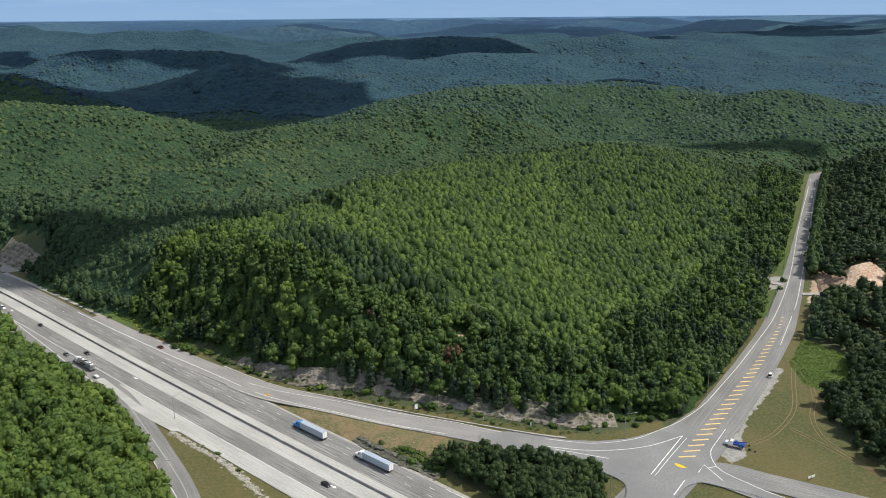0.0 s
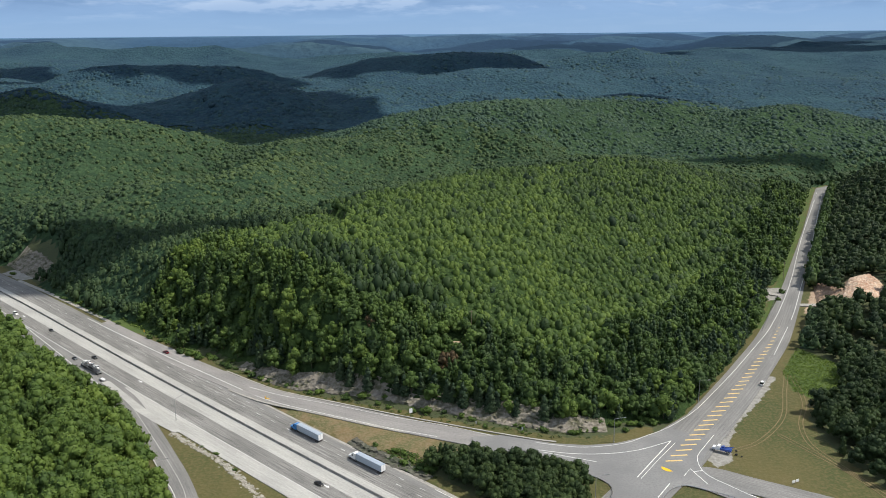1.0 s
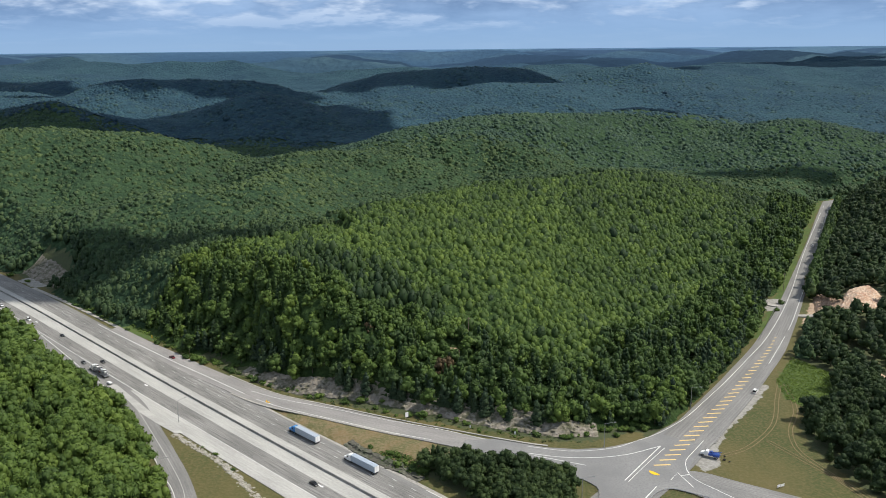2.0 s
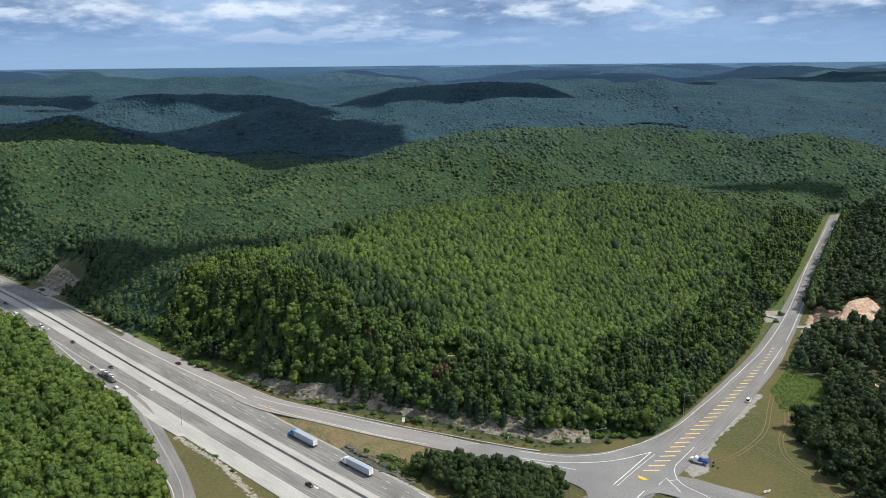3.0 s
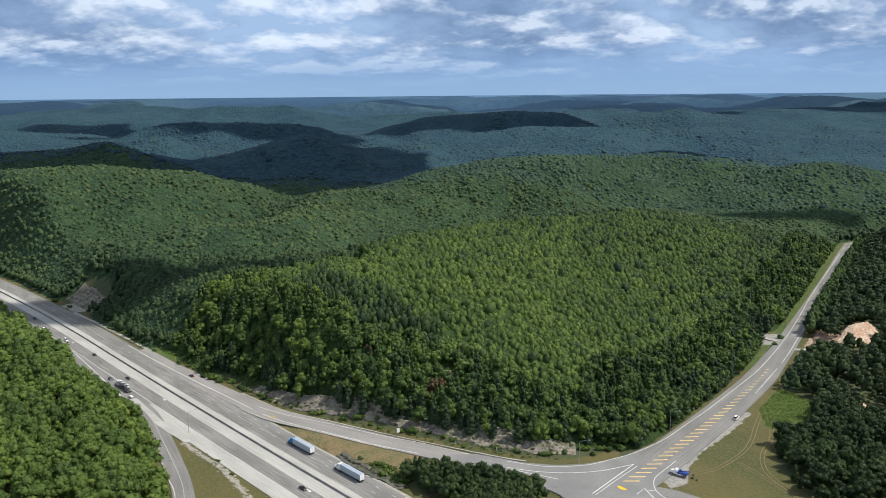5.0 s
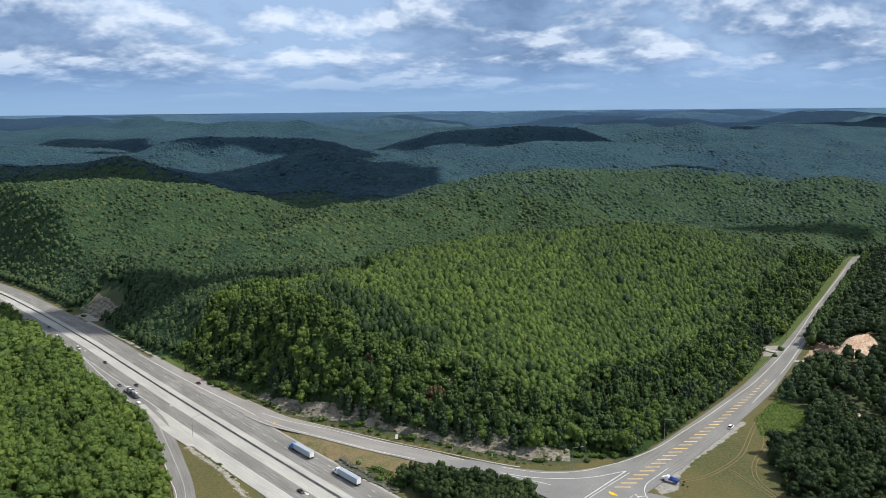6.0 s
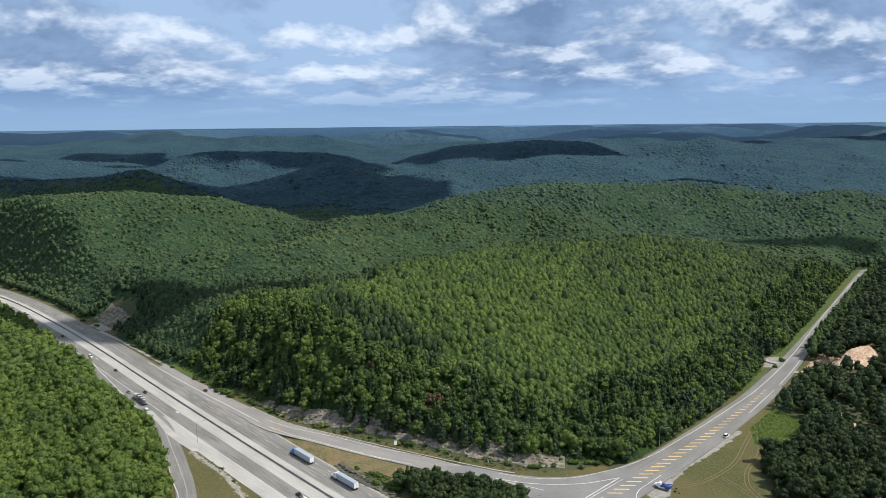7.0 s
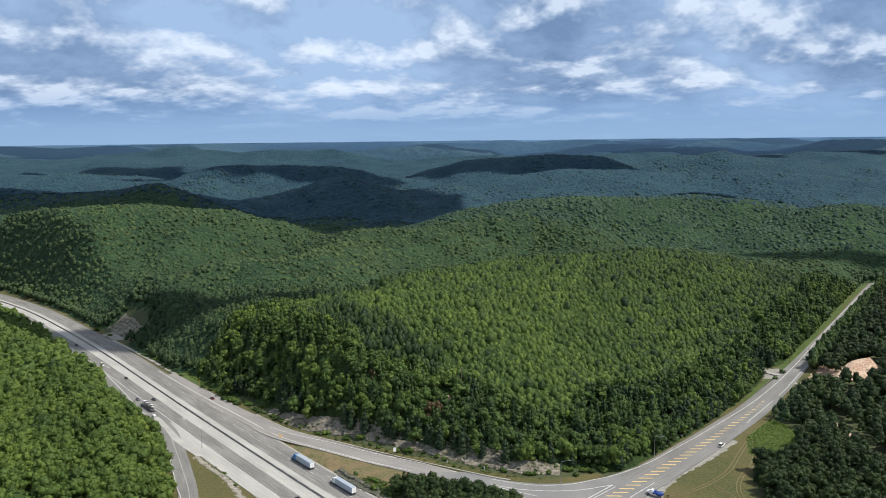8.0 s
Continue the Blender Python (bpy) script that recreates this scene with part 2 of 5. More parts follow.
def paving(name, base, pale, tar, streak, cracks, wear):
    """Worn paving: long wheel streaks, patches, tar-filled cracks; laid out along the road by the attribute "lane" (metres along, across)."""
    m, n, l, b = material(name, 0.86)
    at = n.new("ShaderNodeAttribute")
    at.attribute_name = "lane"
    c = at.outputs["Vector"]
    broad = noise_mix(n, l, c, 0.10, 0.36, 0.64, base, pale, 5.0, (0.35, 1, 1))
    long = noise_mix(n, l, c, streak, 0.40, 0.62, (0, 0, 0), (1, 1, 1), 4.0, (0.018, 1, 1))
    mixed_colour = blend(n, l, long, tuple(v * 0.62 for v in base), broad)
    mixed_colour = blend(n, l, wear, broad, mixed_colour)
    crack = noise_mix(n, l, c, 0.55, 0.485, 0.5, (0, 0, 0), (1, 1, 1), 3.0, (0.035, 1.9, 1))
    crack2 = noise_mix(n, l, c, 0.55, 0.5, 0.515, (1, 1, 1), (0, 0, 0), 3.0, (0.035, 1.9, 1))
    both = blend(n, l, 1.0, crack, crack2, "MULTIPLY")
    bw = n.new("ShaderNodeMath")
    bw.operation = "MULTIPLY"
    l.new(both, bw.inputs[0])
    bw.inputs[1].default_value = cracks
    mixed_colour = blend(n, l, bw.outputs[0], mixed_colour, tar)
    grain = n.new("ShaderNodeTexNoise")
    grain.inputs["Scale"].default_value, grain.inputs["Detail"].default_value = 1.1, 8
    l.new(c, grain.inputs["Vector"])
    l.new(blend(n, l, 0.35, mixed_colour, grain.outputs["Fac"], "OVERLAY"), b.inputs["Base Color"])
    bump(n, l, b, grain.outputs["Fac"], 0.4, 0.02)
    return m


M_RAMP = paving("pale_ramp_asphalt", (0.235, 0.225, 0.22), (0.30, 0.285, 0.275), (0.12, 0.115, 0.115), 0.7, 0.3, 0.25)
M_JUNCTION = surface("junction_asphalt", (0.185, 0.184, 0.186), (0.235, 0.233, 0.23), (0.165, 0.165, 0.168), 0.05, 1.2, rough=0.88, relief=0.01)
M_ASPHALT = paving("asphalt", (0.188, 0.184, 0.180), (0.248, 0.242, 0.234), (0.07, 0.07, 0.075), 1.4, 0.35, 0.4)
M_LANE = paving("worn_lane", (0.205, 0.199, 0.190), (0.30, 0.292, 0.278), (0.050, 0.050, 0.052), 2.3, 1.0, 0.75)
M_CONCRETE = paving("pale_concrete", (0.37, 0.362, 0.345), (0.47, 0.46, 0.435), (0.20, 0.20, 0.19), 1.6, 0.35, 0.3)


def land_cover():
    """Forest floor, mown grass, rough green, dry grass and bare earth, by where each lies; ragged edges between them."""
    m, n, l, b = material("land_cover", 0.95)
    c = n.new("ShaderNodeTexCoord").outputs["Object"]
    edge = n.new("ShaderNodeTexNoise")
    edge.inputs["Scale"].default_value, edge.inputs["Detail"].default_value = 0.22, 7
    l.new(c, edge.inputs["Vector"])
    grain = n.new("ShaderNodeTexNoise")
    grain.inputs["Scale"].default_value, grain.inputs["Detail"].default_value = 0.8, 9
    l.new(c, grain.inputs["Vector"])

    def cover(c1, c2, c3, size, stretch=None):
        broad = noise_mix(n, l, c, size, 0.36, 0.64, c1, c2, 6.0, stretch)
        r = n.new("ShaderNodeMapRange")
        r.inputs["From Min"].default_value, r.inputs["From Max"].default_value = 0.42, 0.75
        l.new(grain.outputs["Fac"], r.inputs["Value"])
        return blend(n, l, r.outputs[0], broad, c3)

    colour = noise_mix(n, l, c, 0.004, 0.35, 0.65, cover((0.040, 0.055, 0.022), (0.062, 0.080, 0.030), (0.085, 0.080, 0.045), 0.05), cover((0.050, 0.066, 0.028), (0.075, 0.090, 0.036), (0.045, 0.050, 0.028), 0.04))
    layers = (
        ("mown", cover((0.104, 0.090, 0.031), (0.054, 0.067, 0.019), (0.126, 0.103, 0.046), 0.035, (1, 0.45, 1))),
        ("rough", cover((0.062, 0.10, 0.022), (0.09, 0.125, 0.03), (0.045, 0.075, 0.02), 0.09)),
        ("dry", cover((0.175, 0.125, 0.062), (0.095, 0.10, 0.038), (0.215, 0.165, 0.10), 0.13)),
        ("earth", cover((0.36, 0.25, 0.17), (0.24, 0.155, 0.10), (0.45, 0.37, 0.29), 0.12)),
        ("stone", cover((0.28, 0.27, 0.25), (0.20, 0.19, 0.17), (0.34, 0.33, 0.31), 0.3)),
    )
    for key, layer in layers:
        at = n.new("ShaderNodeAttribute")
        at.attribute_name = key
        add = n.new("ShaderNodeMath")
        add.operation = "ADD"
        l.new(at.outputs["Fac"], add.inputs[0])
        l.new(edge.outputs["Fac"], add.inputs[1])
        r = n.new("ShaderNodeMapRange")
        r.inputs["From Min"].default_value, r.inputs["From Max"].default_value = 0.94, 1.06
        l.new(add.outputs[0], r.inputs["Value"])
        colour = blend(n, l, r.outputs[0], colour, layer)
    l.new(colour, b.inputs["Base Color"])
    bump(n, l, b, grain.outputs["Fac"], 0.7, 0.35)
    return m


M_GROUND = land_cover()


def distance():
    """The farthest hills: forest, with distance haze painted in as blue colour and glow."""
    m, n, l, b = material("far_hills_haze_glow", 1.0)
    b.inputs["Specular IOR Level"].default_value = 0.0
    c = n.new("ShaderNodeTexCoord").outputs["Object"]
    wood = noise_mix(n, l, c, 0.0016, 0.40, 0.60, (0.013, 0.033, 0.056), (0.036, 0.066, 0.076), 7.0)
    crowns = n.new("ShaderNodeTexNoise")
    crowns.inputs["Scale"].default_value, crowns.inputs["Detail"].default_value = 0.045, 8
    l.new(c, crowns.inputs["Vector"])
    l.new(blend(n, l, 0.5, wood, crowns.outputs["Fac"], "OVERLAY"), b.inputs["Base Color"])
    bump(n, l, b, crowns.outputs["Fac"], 1.0, 14.0)
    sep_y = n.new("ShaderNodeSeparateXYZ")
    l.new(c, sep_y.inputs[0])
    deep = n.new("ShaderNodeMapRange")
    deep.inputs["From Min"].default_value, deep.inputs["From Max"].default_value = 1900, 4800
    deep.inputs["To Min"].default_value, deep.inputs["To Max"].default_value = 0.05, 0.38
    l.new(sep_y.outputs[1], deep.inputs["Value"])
    # blue emission in place of haze, stronger towards the horizon
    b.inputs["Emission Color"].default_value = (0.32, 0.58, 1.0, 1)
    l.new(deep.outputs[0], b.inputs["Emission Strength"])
    return m


M_FAR_HAZE = distance()

# ---- lie of the land ----
def spline(points, step=5.0):
    """A smooth line through the points, about step metres apart."""
    p = np.array(points, float)
    p = np.vstack([2 * p[0] - p[1], p, 2 * p[-1] - p[-2]])
    out = []
    for i in range(1, len(p) - 2):
        n = max(2, int(np.linalg.norm(p[i + 1] - p[i]) / step))
        t = np.linspace(0, 1, n, endpoint=False)[:, None]
        a, b, c, d = p[i - 1], p[i], p[i + 1], p[i + 2]
        out.append(0.5 * (2 * b + (c - a) * t + (2 * a - 5 * b + 4 * c - d) * t ** 2 + (3 * b - a - 3 * c + d) * t ** 3))
    out.append(p[-2:-1])
    return np.vstack(out)


def sideways(line):
    """Unit vectors to the right of a line, in plan."""
    d = np.gradient(line[:, :2], axis=0)
    d /= np.linalg.norm(d, axis=1)[:, None]
    return np.stack([d[:, 1], -d[:, 0]], 1)


# centre lines: x, y, z
INTERSTATE = spline([(79, 196, -3), (19, 252, -3), (-71, 334, -3), (-161, 417, -3), (-225, 477, -3), (-300, 547, -3), (-394, 629, -2.5), (-470, 688, -1), (-570, 752, 0), (-700, 815, 2), (-860, 880, 4)])
RAMP = spline([(-215, 496, -3), (-150, 434, -3), (-118, 407, -2.9), (-94, 388, -2.7), (-78, 378, -2.4), (-49, 364, -1.8), (-22, 351, -1.2), (3, 340, -0.6), (28, 330, -0.2), (51, 323, 0), (75, 323, 0), (100, 334, 0)])
HIGHWAY = spline([(60, 262, 0), (80, 288, 0), (99, 312.7, 0), (112.4, 332.4, 0), (132.2, 361.2, 0.4), (151, 388.9, 1.1), (169, 417.5, 1.9), (187.5, 448, 2.7), (206, 484, 3.8), (227, 527, 5), (290, 663, 8.5), (368, 832, 13), (384, 858, 13.4), (420, 876, 13.5), (480, 884, 14)])
SLIP = spline([(-250, 468, -3), (-200, 418, -3), (-164, 387, -3), (-141, 356, -3), (-121.5, 327, -3), (-103.5, 298, -3), (-86, 262, -3), (-72, 222, -3)])
SIDE = spline([(94, 300, 0), (110, 301, 0), (124, 293, 0), (150, 278, 0), (190, 255, 0)])

# ridges: how far they reach to the side, how square their shoulders are, then x, y, height of the crest
RIDGES = [
    (128, 2.6, [(-176, 458, 24), (-156, 492, 32), (-130, 520, 37), (-98, 522, 42), (-66, 500, 51), (-29, 520, 54), (15, 600, 56), (71, 680, 54), (110, 715, 51), (160, 775, 49), (200, 802, 44), (255, 815, 30), (320, 830, 18)]),
    (62, 2.0, [(-420, 690, 24), (-361, 665, 24), (-299, 680, 36), (-256, 696, 43), (-202, 692, 45), (-176, 710, 49), (-164, 760, 52), (-161, 830, 56)]),
    (74, 2.0, [(-200, 846, 48), (-170, 860, 55), (-137, 876, 57), (-108, 888, 55), (-78, 900, 51), (-42, 910, 44), (0, 930, 32)]),
    (92, 2.2, [(-640, 790, 80), (-520, 800, 84), (-441, 812, 87), (-409, 828, 88), (-367, 842, 82), (-314, 860, 77), (-294, 870, 70), (-264, 890, 60), (-238, 905, 50), (-215, 925, 38)]),
    (70, 2.0, [(-860, 1150, 88), (-720, 1130, 80), (-603, 1120, 87), (-552, 1112, 97), (-530, 1112, 92), (-497, 1130, 78), (-466, 1150, 70), (-437, 1180, 62)]),
    (92, 1.9, [(-420, 1190, 60), (-402, 1200, 67), (-369, 1230, 82), (-346, 1240, 91), (-322, 1250, 97), (-299, 1258, 99), (-273, 1260, 93), (-239, 1260, 83), (-205, 1260, 71), (-162, 1260, 57), (-102, 1260, 44)]),
    (52, 2.0, [(-680, 1270, 80), (-622, 1272, 86), (-581, 1280, 94), (-553, 1280, 98), (-527, 1280, 93), (-501, 1280, 83), (-474, 1280, 72)]),
    (50, 2.0, [(-503, 1330, 70), (-463, 1350, 84), (-435, 1375, 88), (-378, 1380, 84), (-320, 1390, 74)]),
    (80, 2.0, [(-760, 1420, 80), (-677, 1420, 84), (-635, 1420, 100), (-590, 1412, 111), (-536, 1405, 115), (-498, 1405, 112), (-456, 1420, 113), (-413, 1440, 108), (-366, 1450, 107), (-329, 1460, 99), (-290, 1460, 86)]),
    (90, 2.0, [(-300, 1550, 72), (-244, 1600, 85), (-214, 1620, 97), (-162, 1640, 111), (-108, 1650, 116), (-53, 1660, 118), (12, 1680, 123), (62, 1690, 121), (113, 1700, 116), (146, 1700, 107), (190, 1700, 94)]),
    (110, 2.0, [(-240, 1330, 66), (-208, 1330, 72), (-138, 1350, 83), (-77, 1380, 91), (-13, 1420, 97), (53, 1450, 101), (149, 1450, 99), (252, 1500, 90), (349, 1500, 97), (446, 1500, 90), (555, 1480, 80), (681, 1450, 76), (860, 1420, 70)]),
    (105, 2.2, [(-140, 955, 40), (-87, 980, 60), (-55, 1000, 69), (-21, 1010, 74), (13, 1020, 79), (47, 1030, 81), (82, 1040, 83), (119, 1060, 80), (157, 1090, 79), (196, 1110, 80), (236, 1130, 80), (274, 1130, 76), (311, 1130, 73), (348, 1130, 68), (378, 1130, 58)]),
    (84, 2.2, [(310, 1015, 48), (348, 1030, 63), (378, 1040, 70), (405, 1040, 73), (425, 1040, 73), (455, 1030, 67), (492, 1015, 58), (560, 1000, 52), (680, 985, 50)]),
    (120, 2.0, [(200, 1760, 104), (241, 1750, 112), (306, 1730, 119), (354, 1722, 127), (382, 1720, 119), (448, 1720, 110), (540, 1760, 104)]),
    (150, 2.0, [(480, 1880, 114), (551, 1900, 123), (688, 1950, 119), (894, 1950, 113), (1200, 1900, 105)]),
    (170, 2.0, [(-1300, 1900, 104), (-1000, 1830, 108), (-820, 1760, 112), (-700, 1750, 100)]),
    (120, 2.0, [(-1100, 1500, 92), (-900, 1450, 96), (-790, 1480, 88)]),
    (34, 2.0, [(246, 506, 15), (290, 516, 18)]),
    (70, 2.0, [(320, 680, 18), (366, 750, 24), (440, 800, 34), (560, 860, 45)]),
    (80, 2.0, [(-420, 520, 20), (-330, 430, 16), (-230, 330, 12), (-200, 230, 14)]),
]


def near_line(x, y, pts):
    """Distance in plan from each (x, y) to a line, and the line's third value there."""
    best, val = np.full(x.shape, 1e9), np.zeros(x.shape)
    p = np.asarray(pts, float)
    for a, b in zip(p[:-1], p[1:]):
        d = b[:2] - a[:2]
        t = np.clip(((x - a[0]) * d[0] + (y - a[1]) * d[1]) / (d @ d), 0, 1)
        dist = np.hypot(x - a[0] - t * d[0], y - a[1] - t * d[1])
        hit = dist < best
        best = np.where(hit, dist, best)
        val = np.where(hit, a[2] + t * (b[2] - a[2]), val)
    return best, val


def wavy(x, y, size, seed, octaves=4):
    """Smooth value noise, about -1 to 1."""
    rng = np.random.RandomState(seed)
    table = rng.uniform(-1, 1, (64, 64))
    total, amp, norm = np.zeros(np.shape(x)), 1.0, 0.0
    for _ in range(octaves):
        u, v = np.asarray(x) / size + 17.3, np.asarray(y) / size + 5.1
        i, j = np.floor(u).astype(int), np.floor(v).astype(int)
        f, g = u - i, v - j
        f, g = f * f * (3 - 2 * f), g * g * (3 - 2 * g)
        q = [table[(i + a) % 64, (j + b) % 64] for a, b in ((0, 0), (1, 0), (0, 1), (1, 1))]
        total += amp * ((q[0] * (1 - f) + q[1] * f) * (1 - g) + (q[2] * (1 - f) + q[3] * f) * g)
        norm += amp
        amp, size = amp * 0.5, size * 0.5
    return total / norm


def smooth(v, lo, hi):
    t = np.clip((v - lo) / (hi - lo), 0, 1)
    return t * t * (3 - 2 * t)


ROADS = [(INTERSTATE[::3], 26.0, 45), (RAMP[::2], 9.0, 31), (HIGHWAY[::3], 12.0, 30), (SLIP[::2], 8.0, 24), (SIDE[::2], 8.0, 24)]


def land(x, y):
    """Height of the ground: valley floors, ridges with spurs and gullies on their flanks, far hills, road beds."""
    x, y = np.asarray(x, float), np.asarray(y, float)
    r = np.hypot(x, y)
    base = np.interp(y, [0, 300, 450, 560, 620, 700, 860, 1000, 1200, 1400, 1700, 2100], [0, 0, 3, 6, 14, 18, 22, 28, 44, 58, 74, 82])
    spurs = 1 + 0.46 * wavy(x, y, 105, 14, 2) + 0.10 * wavy(x, y, 34, 15, 2)
    s = np.zeros(x.shape)
    for w, square, pts in RIDGES:
        d, h = near_line(x, y, pts)
        near_hill = w == 128
        bend = np.where(d > 12, spurs if not near_hill else 0.5 + 0.5 * spurs, 1.0)
        hh = np.maximum(h - base, 0) * np.exp(-(d * bend / w) ** square)
        s += hh ** 5
    s = s ** 0.2
    z = base + s + wavy(x, y, 70, 3, 3) * np.interp(y, [380, 700, 1400], [0.8, 2.0, 3.5])
    far = 66 + 0.011 * r + 44 * (1 - np.abs(wavy(x, y * 1.3, 620, 5, 2))) ** 3 + 20 * (1 - np.abs(wavy(x, y, 260, 8, 3))) ** 2 + 10 * wavy(x, y, 120, 9, 3)
    rim = 151 + 5 * wavy(x, y, 500, 11, 3)
    far = far + (rim - far) * smooth(r, 3900, 4750)
    lid = 166 - 0.0036 * r
    far = lid - np.log1p(np.exp((lid - far) / 6.0)) * 6.0
    k = smooth(r, 1850, 2300)
    z = z * (1 - k) + far * k
    for line, half, blend_out in ROADS:
        d, h = near_line(x, y, line)
        k = smooth(d, half + 2.0, half + blend_out)
        z = np.where(d < 80, (h - 0.35) * (1 - k) + z * k, z)
    for line, half, _ in ROADS:
        d, h = near_line(x, y, line)
        core = half - 2.0 if half > 20 else half - 1.0
        z = np.where(d < core, np.minimum(z, h - 0.35), z)
    return z


def link(name, verts, faces, mat, flat=True):
    me = bpy.data.meshes.new(name)
    v, f = np.asarray(verts, np.float32), np.asarray(faces, np.int32)
    k = f.shape[1]
    me.vertices.add(len(v))
    me.vertices.foreach_set("co", v.ravel())
    me.loops.add(f.size)
    me.loops.foreach_set("vertex_index", f.ravel())
    me.polygons.add(len(f))
    me.polygons.foreach_set("loop_start", np.arange(0, f.size, k, dtype=np.int32))
    me.polygons.foreach_set("loop_total", np.full(len(f), k, np.int32))
    me.polygons.foreach_set("use_smooth", np.full(len(f), not flat))
    me.materials.append(mat)
    me.update(calc_edges=True)
    return new(name, me)


def grid_faces(nu, nv):
    i = np.arange((nu - 1) * (nv - 1))
    a = (i // (nv - 1)) * nv + i % (nv - 1)
    return np.stack([a, a + nv, a + nv + 1, a + 1], 1)


def steps(*runs):
    """Coordinates with runs (start, end, step)."""
    return np.unique(np.concatenate([np.arange(a, b, s) for a, b, s in runs]))


gx = steps((-5200, -3200, 130), (-3200, -1500, 36), (-1500, -700, 24), (-700, -480, 12), (-480, -310, 4), (-310, 310, 3), (310, 440, 4), (440, 800, 10), (800, 1500, 24), (1500, 2900, 36), (2900, 5200, 130))
gy = steps((-5200, -400, 200), (-400, 200, 20), (200, 560, 3), (560, 700, 5), (700, 1900, 12), (1900, 2600, 18), (2600, 4800, 30), (4800, 5200, 60))
GX, GY = np.meshgrid(gx, gy, indexing="ij")
far_row = int(np.searchsorted(gy, 2050))
FX, FY = GX[:, far_row:], GY[:, far_row:]
backdrop = link("backdrop_hills", np.stack([FX, FY, land(FX, FY)], -1).reshape(-1, 3), grid_faces(*FX.shape), M_FAR_HAZE, flat=False)
tagged(backdrop, "wooded hills at the horizon, haze painted in as blue and glow", "hills", kind="structure")
GX, GY = GX[:, :far_row + 1], GY[:, :far_row + 1]
ground = link("ground", np.stack([GX, GY, land(GX, GY)], -1).reshape(-1, 3), grid_faces(*GX.shape), M_GROUND, flat=False)
tagged(ground, "wooded hilly ground with mown verges, dry grass and bare earth", "ground", kind="structure")


def inside(x, y, poly):
    """Whether points lie in a polygon of the plan."""
    p, res = np.asarray(poly, float), np.zeros(np.shape(x), bool)
    for (x0, y0), (x1, y1) in zip(p, np.roll(p, -1, axis=0)):
        if y0 != y1:
            res ^= ((y0 > y) != (y1 > y)) & (x < (x1 - x0) * (y - y0) / (y1 - y0) + x0)
    return res


def beside(line, left, right):
    """A plan polygon that follows a line between two offsets."""
    n = sideways(line)
    return np.vstack([line[:, :2] + n * left, (line[:, :2] + n * right)[::-1]])


def cover(name, *polys, soft=5.0):
    """Lays a ground cover over polygons of the plan, as 0 to 1 across their edges."""
    val = np.zeros(GX.shape)
    for poly in polys:
        p = np.asarray(poly, float)
        near = (GX > p[:, 0].min() - 20) & (GX < p[:, 0].max() + 20) & (GY > p[:, 1].min() - 20) & (GY < p[:, 1].max() + 20)
        x, y = GX[near], GY[near]
        ring = np.column_stack([np.vstack([p, p[:1]]), np.zeros(len(p) + 1)])
        d = near_line(x, y, ring)[0] * np.where(inside(x, y, p), 1, -1)
        val[near] = np.maximum(val[near], np.clip(0.5 + d / (2 * soft), 0, 1))
    at = ground.data.attributes.new(name, "FLOAT", "POINT")
    at.data.foreach_set("value", val.ravel().astype(np.float32))


FIELD = [(108, 322), (124, 340), (150, 372), (180, 422), (190, 438), (200, 432), (204, 408), (186, 376), (170, 352), (168, 332), (172, 306), (186, 262), (220, 215), (130, 215), (112, 298)]
TALL_GRASS = [(176, 402), (196, 436), (208, 412), (198, 380), (184, 366), (174, 380)]
PIT = [(246, 503), (256, 489), (268, 493), (276, 507), (281, 534), (266, 537)]
GORE = [(-112, 402), (-92, 388), (-50, 358), (0, 334), (10, 322), (-8, 310), (-22, 318), (-44, 338), (-66, 358)]
WEDGE = [(-147, 371), (-120, 347), (-70, 298), (-20, 250), (-60, 215), (-88, 262), (-104, 298), (-121, 328)]
cover("mown", beside(INTERSTATE, -30, 24), beside(SLIP, -9, 9), FIELD, WEDGE, [(58, 306), (72, 292), (66, 262), (40, 262), (36, 312)], [(86, 282), (98, 293), (125, 277), (200, 230), (60, 230)], beside(RAMP, -13, 8), beside(HIGHWAY, -15, 14), beside(INTERSTATE[20:], 16, 27))
cover("rough", TALL_GRASS, beside(HIGHWAY[44:], -12, -6), [(-250, 532), (-196, 482), (-172, 470), (-190, 500), (-240, 548)], [(222, 488), (240, 512), (246, 500), (232, 480)], [(66, 296), (58, 306), (40, 312), (44, 296)])
cover("dry", GORE, [(-40, 336), (-12, 330), (-8, 312), (-26, 320)])
cover("earth", PIT, beside(HIGHWAY[52:62], 11, 25), [(0, 394), (14, 392), (18, 406), (4, 410)], soft=3.0)
cover("stone", [(112, 318), (124, 338), (146, 366), (168, 400), (171, 398), (158, 376), (138, 350), (127, 330), (124, 314), (116, 308)], [(-342, 612), (-316, 590), (-300, 604), (-322, 626)], [(205, 512), (222, 522), (226, 540), (214, 540)], soft=2.5)


